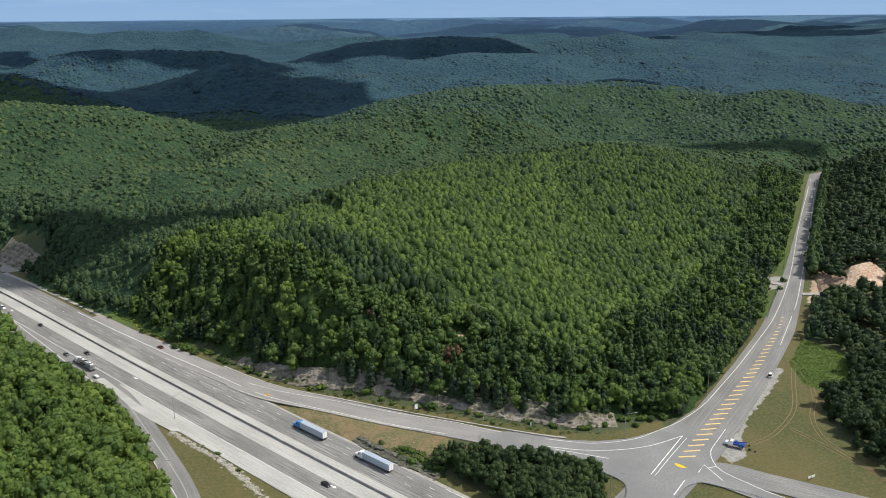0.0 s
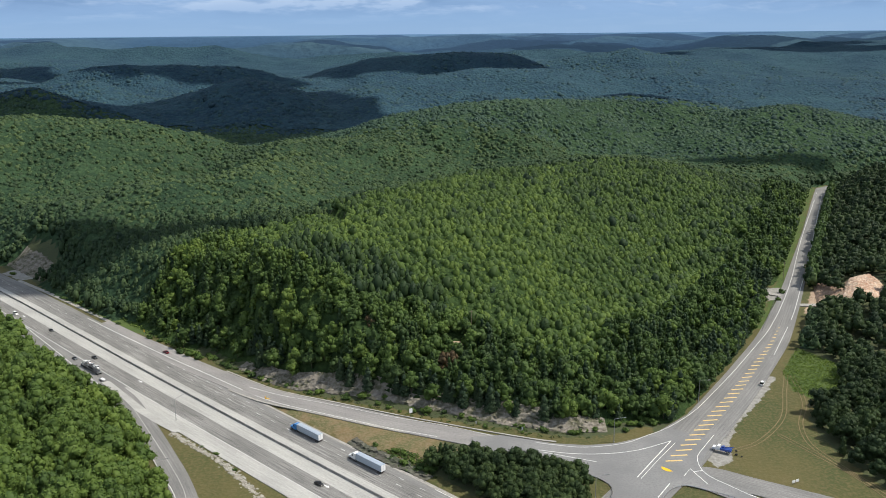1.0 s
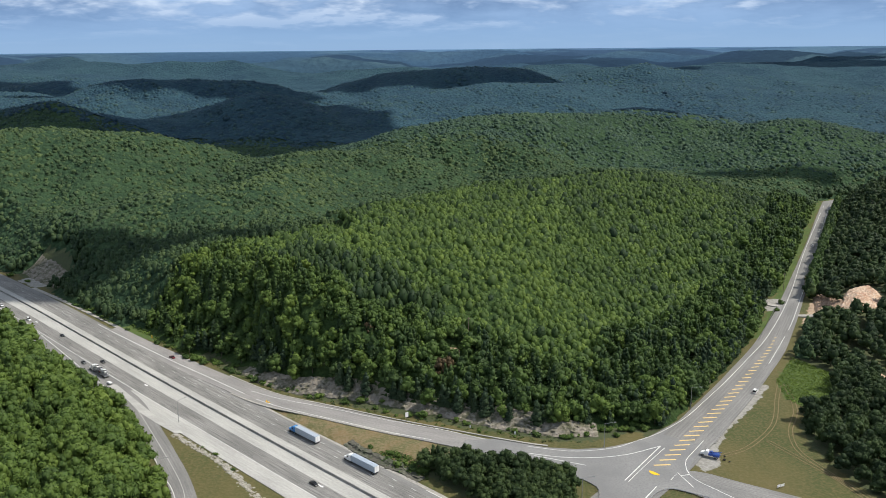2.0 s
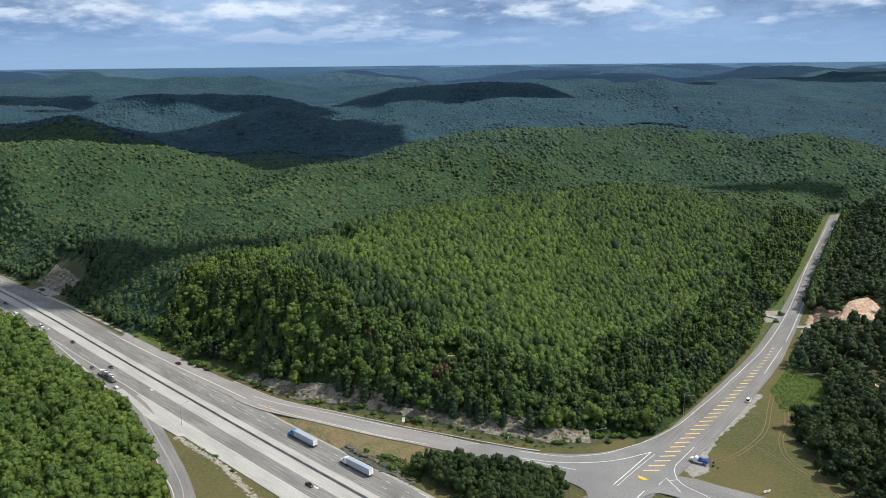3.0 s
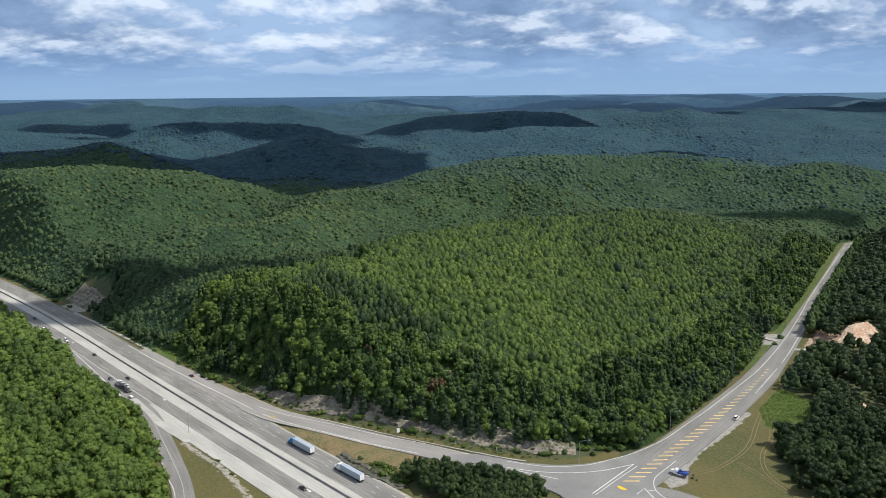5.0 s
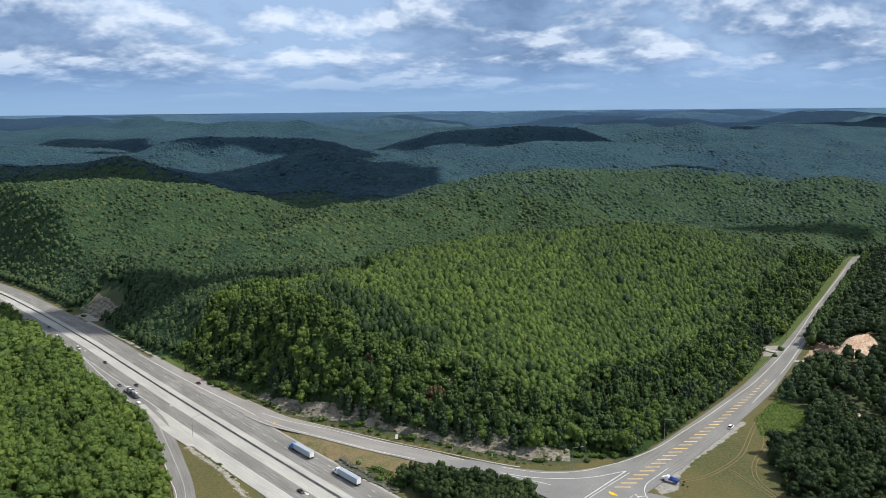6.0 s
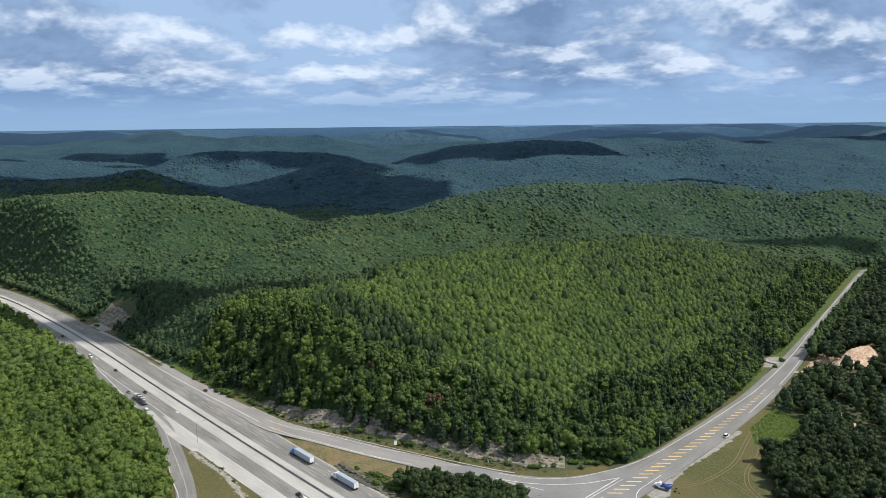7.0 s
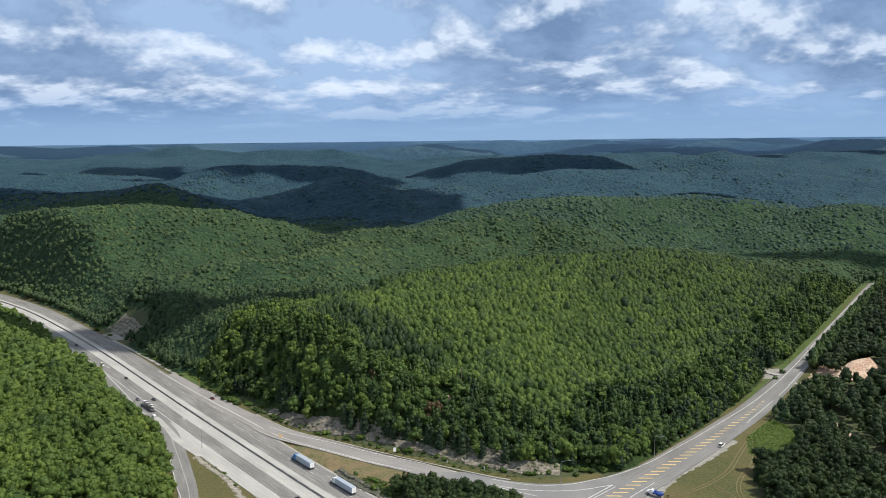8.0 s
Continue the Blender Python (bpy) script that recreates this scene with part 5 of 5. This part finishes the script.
# ---- bushes on the banks ----
def bush(seed):
    r = np.random.RandomState(seed)
    lobes = [(r.uniform(-0.5, 0.5), r.uniform(-0.5, 0.5), r.uniform(0.35, 0.7), r.uniform(0.35, 0.6), r.uniform(0.35, 0.55)) for _ in range(5)]
    return joined(cores(r, lobes), leaf_shell(r, lobes, 130, 0.16))


bush_meshes = [tree_mesh("bush", bush(80 + i), 1, 1) for i in range(4)]
bush_rng = random.Random(9)
spots_for_bushes = [(-26, 325, 2.6), (-19, 319, 3), (-13, 314, 3.2), (-7, 310, 3.4), (-2, 309, 3.4), (-14, 322, 2.4), (-4, 318, 3), (2, 316, 3.6), (-150, 444, 4), (-143, 440, 4.5), (-136, 434, 4), (-176, 468, 3), (-168, 462, 2.5), (-100, 408, 3), (-94, 404, 2.5), (-72, 393, 2.6), (-60, 386, 3.4), (-46, 379, 2.6), (-38, 377, 4.2), (-30, 371, 2.2), (-12, 362, 2.6), (-6, 360, 4), (16, 351, 2.2), (38, 343, 2.4), (48, 340, 2.8), (84, 340, 2.4), (92, 346, 3), (98, 348, 3.4), (-96, 324, 1.8), (-84, 310, 1.5), (-104, 331, 1.2), (-27, 330, 2), (-18, 324, 2.6), (-10, 316, 2.2), (214, 514, 3), (222, 530, 3.4), (-262, 545, 3), (-246, 534, 3), (-232, 520, 2.4), (-352, 622, 4), (-330, 606, 3), (-205, 493, 2.2), (132, 384, 2.2), (124, 377, 2), (238, 492, 2.4), (246, 498, 2), (60, 338, 2.2), (70, 340, 2.6), (88, 346, 3.2), (94, 351, 3.6), (101, 355, 3.0), (106, 360, 3.8), (80, 345, 3.4), (112, 368, 3.4), (74, 346, 3.0)]
bank = offset_line(RAMP, -13)[18:-6]
for _ in range(46):
    q = bank[bush_rng.randrange(len(bank))]
    spots_for_bushes.append((q[0] + bush_rng.uniform(-3, 3), q[1] + bush_rng.uniform(-2, 7), bush_rng.uniform(1.2, 3.0)))
for i, (x, y, s) in enumerate(spots_for_bushes):
    ob = tagged(new("bush", bush_meshes[i % 4]), "rounded green bush growing on the road bank", "bush", "bushes on the banks")
    s *= 0.85
    ob.matrix_world = Matrix.Translation((x, y, float(land(x, y)) - 0.1)) @ Matrix.Rotation(bush_rng.uniform(0, 6.28), 4, "Z") @ Matrix.Diagonal((s, s, s * 0.85, 1))


# ---- lamps, poles, signs ----
def street_lamp(height=11.0, arm=4.0):
    t = base("street_lamp", "tall grey steel street lamp with a single arm", "street lamp", "street lamps")
    part("pole", rod_bm((0, 0, 0), (0, 0, height), 0.16, 0.08), M_STEEL, t)
    part("arm", rod_bm((0, 0, height - 0.1), (arm, 0, height + 0.7), 0.07, 0.05), M_STEEL, t)
    part("foot", rod_bm((0, 0, 0), (0, 0, 0.4), 0.32, 0.28), M_CONCRETE, t)
    head = part("lamp_head", box_bm(arm - 0.2, arm + 0.9, -0.22, 0.22, height + 0.62, height + 0.82, 0.05), M_STEEL, t)
    part("lens", box_bm(arm, arm + 0.75, -0.17, 0.17, height + 0.56, height + 0.63), M_LENS, head)
    return t


def put(thing, x, y, turn=0.0, z=None, scale=1.0):
    thing.matrix_basis = Matrix.Translation((x, y, float(land(x, y)) + 0.3 if z is None else z)) @ Matrix.Rotation(radians(turn), 4, "Z") @ Matrix.Scale(scale, 4)
    return thing


lamp = put(street_lamp(), 77, 329.5, 0, 0.0)
for x, y, turn, z in ((124.5, 370, -20, 0.6), (61.5, 281, 0, -0.2), (-124, 357, 45, -3.2), (-112, 298.5, 0, -3.2)):
    put(copy_thing(lamp, Matrix()), x, y, turn, z)


def utility_pole():
    t = base("utility_pole", "weathered wooden utility pole with a crossarm", "utility pole", "utility poles")
    part("post", rod_bm((0, 0, 0), (0, 0, 13), 0.2, 0.13), M_WOOD, t)
    part("crossarm", box_bm(-1.2, 1.2, -0.07, 0.07, 12.0, 12.18), M_WOOD, t)
    for x in (-1.0, 0.0, 1.0):
        part("insulator", rod_bm((x, 0, 12.18), (x, 0, 12.4), 0.05, 0.04, 6), M_STEEL, t)
    return t


pole = put(utility_pole(), 16, 409, 30)
for x, y in ((243, 548), (352, 905), (232, 556)):
    put(copy_thing(pole, Matrix()), x, y, 40)


def road_sign(name, label, width, height, post, mat):
    t = base(name, label, "road sign")
    part("post", rod_bm((0, 0, 0), (0, 0, post + height), 0.06, 0.06, 6), M_STEEL, t)
    part("panel", box_bm(-width / 2, width / 2, -0.1, -0.06, post, post + height, 0.01), mat, t)
    return t


put(road_sign("road_sign", "white rectangular road sign on a steel post", 1.6, 2.4, 1.6, M_SIGN), -13, 357.5, 28)
put(road_sign("warning_sign", "yellow warning sign on a steel post", 1.5, 1.5, 1.6, M_BRIGHT_YELLOW), -181, 473.5, -40)
put(road_sign("marker_post", "small white marker sign beside the ramp", 0.5, 1.2, 0.5, M_SIGN), 17.5, 347.2, -20)
put(road_sign("marker_post", "small white marker sign beside the ramp", 0.7, 1.6, 0.6, M_SIGN), 38, 340, -20)

cushion = base("crash_cushion", "yellow crash cushion at the ramp's nose", "crash cushion")
for i in range(4):
    part("barrel", rod_bm((i * 0.95, (i % 2) * 0.6, 0), (i * 0.95, (i % 2) * 0.6, 1.1), 0.42, 0.46, 12), M_BRIGHT_YELLOW, cushion)
part("nose_sign", box_bm(-0.9, -0.82, -0.3, 0.9, 0.3, 1.9), M_BRIGHT_YELLOW, cushion)
put(cushion, -86.5, 380.0, -35, -2.75, 0.6)

board = base("sign_board", "low white notice board lying in the mown field", "sign")
for x in (-1.4, 0.1):
    part("panel", box_bm(x, x + 1.25, -0.05, 0.05, 0.35, 1.2, 0.02), M_SIGN, board)
for x in (-1.3, 0.0, 1.25):
    part("post", rod_bm((x, 0.1, -0.2), (x, 0.1, 1.0), 0.05, 0.05, 6), M_WOOD, board)
put(board, 142.4, 295, 25, None, 1.3)


# ---- guard rails ----
def guard_rail(points, label):
    """A steel rail on posts along points (x, y, z)."""
    t = base("guard_rail", label, "guard rail")
    line = spline(points, 2.0)
    n = sideways(line)
    prof = [(0.0, 0.45), (0.06, 0.52), (0.0, 0.60), (0.06, 0.68), (0.0, 0.76), (-0.03, 0.76), (-0.03, 0.45)]
    rail = loft_bm([[(p[0] + m[0] * o, p[1] + m[1] * o, p[2] + h) for o, h in prof] for p, m in zip(line, n)])
    part("rail", rail, M_STEEL, t)
    post_bm = box_bm(-0.09, 0.09, -0.09, 0.09, -0.4, 0.76)
    me = bpy.data.meshes.new("post")
    post_bm.to_mesh(me)
    post_bm.free()
    me.materials.append(M_WOOD)
    for p in line[::1]:
        ob = new("post", me)
        ob.parent = t
        ob.location = (p[0], p[1], p[2])
    return t


guard_rail([(84, 276, 0), (87.5, 283, 0), (93, 290, 0), (99, 292, 0), (106, 288.5, 0), (115, 283.5, 0), (125, 276, 0), (140, 266, 0)], "grey steel guard rail round the junction island")
guard_rail([(56, 304, 0), (64, 298.5, 0), (68.5, 293, 0), (69, 287, 0), (66.5, 281, 0), (60, 270, 0)], "grey steel guard rail at the corner of the ramp")
guard_rail([(186, 462, 2.9), (198, 486, 3.7), (209, 508, 4.4), (216, 522, 4.8)], "pale steel guard rail beside the highway")

# ---- gravel drives and the broken concrete ditch ----
ribbon("pavement_drive", spline([(224, 505, 4.6), (234, 503, 5.2), (246, 502, 6.5)]), -2.2, 2.2, 0.1, M_GRAVEL, "pale gravel drive beside the highway", "drive", deep=1.5)
ribbon("pavement_side_drive", spline([(219, 524, 4.9), (214, 526, 5.0), (210, 534, 5.4), (209, 548, 6)]), -2.0, 2.0, 0.1, M_GRAVEL, "pale gravel drive among the trees", "drive", deep=1.5)
tr = spline([(228, 440, 0), (232, 417, 0), (234, 387, 0), (240, 362, 0), (252, 330, 0)])
tr[:, 2] = land(tr[:, 0], tr[:, 1])
ribbon("pavement_track", tr, -2.2, 2.2, 0.35, M_CLAY, "bare earth track through the wood", "track", deep=1.0)
M_RUT = surface("worn_rut", (0.17, 0.125, 0.065), (0.12, 0.10, 0.045), (0.21, 0.16, 0.09), 0.4, 2.0, relief=0.02)
for ruts in ([(179.9, 399.2), (174, 368), (164, 346), (160.8, 328), (164.9, 313.4), (171, 297), (180, 275)], [(150.6, 335.7), (157.5, 323), (166.3, 306.5), (171, 293), (178, 270)], [(126, 322), (140, 330), (158, 352), (170, 382), (178, 402)]):
    for off in (-0.9, 0.9):
        t = spline([(x, y, 0) for x, y in ruts], 4.0)
        t[:, 2] = land(t[:, 0], t[:, 1])
        ribbon("pavement_rut", t, off - 0.22, off + 0.22, 0.12, M_RUT, "faint worn tyre rut across the mown field", "rut", deep=0.3)
ditch = spline([(-122, 345, -3.3), (-108, 331.5, -3.3), (-97, 322, -3.3), (-84, 308, -3.3), (-69, 289, -3.3), (-52, 268, -3.3)], 2.0)
slab_v, slab_f = [], []
slab_rng = np.random.RandomState(77)
for i in range(900):
    q = slab_rng.uniform(0, len(ditch) - 1.01)
    if wavy(np.array([q * 2.0]), np.array([3.0]), 9, 71, 2)[0] < -0.25:
        continue
    a, t = ditch[int(q)], q % 1
    at = a + t * (ditch[int(q) + 1] - a) + np.array([*slab_rng.normal(0, 0.75, 2), 0.05])
    size = slab_rng.uniform(0.15, 0.6) * np.array([1, slab_rng.uniform(0.6, 1.2), 0.3])
    corner = np.array([(x, y, z) for x in (-1, 1) for y in (-1, 1) for z in (-1, 1)]) * size * slab_rng.uniform(0.75, 1.1, (8, 3))
    turn = np.array(Matrix.Rotation(slab_rng.uniform(0, 3), 3, "Z") @ Matrix.Rotation(slab_rng.normal(0, 0.25), 3, "X"))
    slab_f.append(np.array([(0, 1, 3, 2), (4, 6, 7, 5), (0, 4, 5, 1), (2, 3, 7, 6), (0, 2, 6, 4), (1, 5, 7, 3)]) + 8 * len(slab_v))
    slab_v.append(corner @ turn.T + at)
tagged(link("ditch_rubble", np.vstack(slab_v), np.vstack(slab_f), M_RUBBLE), "broken pale concrete rubble in the grass ditch", "rubble", kind="stuff")
shed = base("transmission_tower", "small grey lattice tower on a far ridge", "tower")
for x, y in ((-2, -2), (2, -2), (2, 2), (-2, 2)):
    part("leg", rod_bm((x, y, 0), (x * 0.3, y * 0.3, 26), 0.25, 0.15, 6), M_STEEL, shed)
for z in (9, 17, 24):
    part("brace", box_bm(-2 + z * 0.05, 2 - z * 0.05, -2 + z * 0.05, 2 - z * 0.05, z, z + 0.5), M_STEEL, shed)
part("tank", box_bm(-3, 3, -3, 3, 25, 28, 0.6), M_SIGN, shed)
put(shed, -556, 905, 20)


# ---- vehicles ----
def wheel_parts(t, places, radius, width):
    for x, y in places:
        tyre = part("wheel", rod_bm((x, y - width / 2, radius), (x, y + width / 2, radius), radius, radius, 14), M_TYRE, t)
        part("rim", rod_bm((x, y - width / 2 - 0.02, radius), (x, y + width / 2 + 0.02, radius), radius * 0.6, radius * 0.6, 10), M_RIM, tyre)


def car(paint, label, tall=False, long=4.6):
    """A car along x, nose forward: lower body, glasshouse, roof, lamps, wheels."""
    t = base("van" if tall else "car", label, "van" if tall else "car", "vehicles on the roads")
    h, hood = (1.95, 0.98) if tall else (1.45, 0.85)
    L = long / 2
    side = [(-L, 0.55), (-L + 0.1, 0.9), (-L * 0.7, 0.98), (0.25 * L, 1.0), (0.9 * L, hood - 0.05), (L, 0.6)]
    secs = []
    for x, z in side:
        w = 0.9 - 0.12 * (abs(x) / L) ** 4
        secs.append([(x, -w, 0.3), (x, -w - 0.02, 0.6 * z), (x, -w + 0.08, z), (x, w - 0.08, z), (x, w + 0.02, 0.6 * z), (x, w, 0.3)])
    body = part("body", loft_bm(secs), PAINTS[paint], t)
    b0, b1, r0, r1 = (-L * 0.93, 0.42 * L, -L * 0.86, 0.10 * L) if tall else (-L * 0.72, 0.42 * L, -L * 0.42, 0.06 * L)
    part("windows", loft_bm([[(b0, y0, 0.95), (r0, y1, h - 0.06), (r1, y1, h - 0.06), (b1, y0, 0.95)] for y0, y1 in ((-0.80, -0.66), (0.80, 0.66))]), M_GLASS, t)
    part("roof", loft_bm([[(r0 - 0.05, y, h - 0.06), (r0 + 0.1, y * 0.96, h), (r1 - 0.1, y * 0.96, h), (r1 + 0.05, y, h - 0.06)] for y in (-0.68, 0.68)]), PAINTS[paint], t)
    for y in (-0.62, 0.62):
        part("headlight", box_bm(L - 0.12, L - 0.01, y - 0.16, y + 0.16, 0.58, 0.72, 0.02), M_LENS, t)
        part("tail_lamp", box_bm(-L - 0.01, -L + 0.08, y - 0.14, y + 0.14, 0.65, 0.82, 0.02), M_TAIL, t)
    wheel_parts(t, [(x, y) for x in (-L * 0.6, L * 0.62) for y in (-0.8, 0.8)], 0.33, 0.22)
    return t


def semi(cab_paint, trailer_mat, label, carrier=False):
    """A tractor with sleeper and a long trailer, nose along +x; in all 21 m."""
    t = base("car_carrier" if carrier else "semi_truck", label, "truck", "vehicles on the roads")
    part("cab", loft_bm([[(x, -w, 0.9), (x, -w, z), (x, w, z), (x, w, 0.9)] for x, w, z in ((4.6, 1.15, 3.6), (5.6, 1.2, 3.75), (6.9, 1.18, 3.3), (7.4, 1.1, 2.2), (7.5, 1.05, 1.95), (9.3, 0.95, 1.75), (9.5, 0.85, 1.2))]), PAINTS[cab_paint], t)
    part("windscreen", loft_bm([[(6.93, y, 3.2), (7.44, y, 2.2), (7.4, y, 2.2), (6.88, y, 3.2)] for y in (-0.98, 0.98)]), M_GLASS, t)
    for y in (-1.21, 1.19):
        part("side_window", box_bm(6.0, 6.9, y, y + 0.03, 2.2, 2.9), M_GLASS, t)
    part("chassis", box_bm(-11.0, 9.2, -0.5, 0.5, 0.75, 1.05), M_TYRE, t)
    for y in (-0.75, 0.75):
        part("exhaust_stack", rod_bm((4.5, y, 1.0), (4.5, y, 4.0), 0.09, 0.09, 8), M_RIM, t)
    if carrier:
        part("lower_deck", box_bm(-11.5, 4.0, -1.25, 1.25, 1.05, 1.2), M_STEEL, t)
        part("upper_deck", box_bm(-11.5, 4.0, -1.2, 1.2, 2.95, 3.07), M_STEEL, t)
        for x in (-11, -7, -3, 1, 3.8):
            for y in (-1.22, 1.22):
                part("deck_post", rod_bm((x, y, 1.1), (x + 0.4, y, 3.1), 0.08, 0.08, 6), M_STEEL, t)
    else:
        part("trailer", box_bm(-11.6, 4.2, -1.28, 1.28, 1.15, 4.05, 0.05), trailer_mat, t)
        for y in (-0.63, 0.63):
            part("rear_door", box_bm(-11.66, -11.6, y - 0.58, y + 0.58, 1.25, 3.95), M_SIGN, t)
    wheel_parts(t, [(x, y) for x in (-10.4, -9.1, 4.6, 5.9, 8.4) for y in (-1.05, 1.05)], 0.52, 0.5)
    return t


def on_interstate(thing, s, off, back=False, lift=0.02):
    """Puts a vehicle s metres along the interstate and off metres to its right; back: heading down it."""
    run = np.concatenate([[0], np.cumsum(np.linalg.norm(np.diff(INTERSTATE[:, :2], axis=0), axis=1))])
    at = int(np.argmin(np.hypot(INTERSTATE[:, 0] + 71, INTERSTATE[:, 1] - 334)))
    q = run[at] + s
    p = [float(np.interp(q, run, INTERSTATE[:, c])) for c in range(3)]
    f = [float(np.interp(q + 3, run, INTERSTATE[:, c])) for c in range(3)]
    d = Vector((f[0] - p[0], f[1] - p[1], 0)).normalized()
    place = Vector(p) + Vector((d.y, -d.x, 0)) * off
    turn = math.atan2(d.y, d.x) + (math.pi if back else 0)
    thing.matrix_basis = Matrix.Translation((place.x, place.y, p[2] + lift)) @ Matrix.Rotation(turn, 4, "Z")
    return thing


black = on_interstate(car("black", "black saloon car driving on the interstate"), -42, -10.2, True)
for s, off in ((160, -10.4), (224, -8.9), (354, -9.5)):
    on_interstate(copy_thing(black, Matrix()), s, off, True)
on_interstate(car("grey", "dark grey car stopped on the slip lane"), 167, -18.6, True)
on_interstate(car("red", "dark red car driving towards the ramp", ), 138, 21.4)
white = on_interstate(car("white", "white saloon car driving on the interstate"), 322, -13.2, True)
on_interstate(car("white", "white van driving on the interstate", True, 5.4), 274, -12.0, True)
on_interstate(semi("skyblue", M_TRAILER, "blue semi truck with a grey-blue box trailer on the interstate"), -2.0, 13.4)
on_interstate(semi("white", M_TRAILER, "white semi truck with a grey box trailer on the interstate"), -43.0, 13.4)
carrier = on_interstate(semi("white", None, "white car carrier truck stopped on the slip lane", True), 146, -19.0)
for x, z, paint in ((-8.6, 3.09, "white"), (-3.2, 3.09, "silver"), (1.6, 3.09, "white"), (-8.0, 1.22, "silver"), (-1.0, 1.22, "black")):
    c = on_interstate(car(paint, paint + " car loaded on the car carrier"), 146 + x, -19.0, False, z)
trailer = base("flatbed_trailer", "small grey flatbed trailer on the slip lane shoulder", "trailer", "vehicles on the roads")
part("bed", box_bm(-2.6, 2.2, -1.1, 1.1, 0.6, 0.75, 0.03), M_STEEL, trailer)
part("drawbar", rod_bm((2.1, 0, 0.6), (3.6, 0, 0.5), 0.06, 0.05, 6), M_STEEL, trailer)
part("load", box_bm(-2.2, 1.0, -0.8, 0.8, 0.75, 1.3, 0.1), M_SIGN, trailer)
wheel_parts(trailer, [(x, y) for x in (-0.9, 0.1) for y in (-1.15, 1.15)], 0.34, 0.22)
on_interstate(trailer, 126, -21.5)

tow = base("tow_truck", "blue and white tow truck parked on the gravel", "truck", "vehicles on the roads")
part("cab", loft_bm([[(x, -w, 0.8), (x, -w, z), (x, w, z), (x, w, 0.8)] for x, w, z in ((0.6, 1.1, 2.7), (1.6, 1.1, 2.75), (2.3, 1.05, 2.0), (3.7, 0.95, 1.7), (3.9, 0.85, 1.1))]), PAINTS["white"], tow)
part("windscreen", loft_bm([[(1.66, y, 2.68), (2.32, y, 2.02), (2.26, y, 2.02), (1.6, y, 2.68)] for y in (-0.9, 0.9)]), M_GLASS, tow)
part("bed", box_bm(-4.2, 0.4, -1.2, 1.2, 1.0, 1.9, 0.06), PAINTS["blue"], tow)
part("boom", rod_bm((-0.4, 0, 1.9), (-5.0, 0, 3.1), 0.22, 0.14, 8), PAINTS["blue"], tow)
part("boom_mast", box_bm(-1.2, -0.2, -0.7, 0.7, 1.9, 2.7, 0.08), PAINTS["blue"], tow)
wheel_parts(tow, [(x, y) for x in (-3.2, -2.1, 2.9) for y in (-1.05, 1.05)], 0.5, 0.4)
put(tow, 121.0, 321.0, 150, 0.05)
for x, y, s in ((126.5, 318.2, 1.0), (127.5, 321.5, 0.8), (128.2, 316.5, 0.7)):
    tyre = tagged(new("spare_tyre", bpy.data.meshes.new("spare_tyre")), "black scrap tyre lying on the gravel", "tyre", "scrap tyres")
    b = rod_bm((0, 0, 0), (0, 0, 0.35), 0.6, 0.55, 14)
    b.to_mesh(tyre.data)
    b.free()
    tyre.data.materials.append(M_TYRE)
    put(tyre, x, y, 0, None, s)
pickup = put(car("white", "white van parked on the highway's gravel shoulder", True, 5.2), 161.3, 388.5, 58, 1.35)
put(copy_thing(white, Matrix()), 297, 677, 64, 9.0)
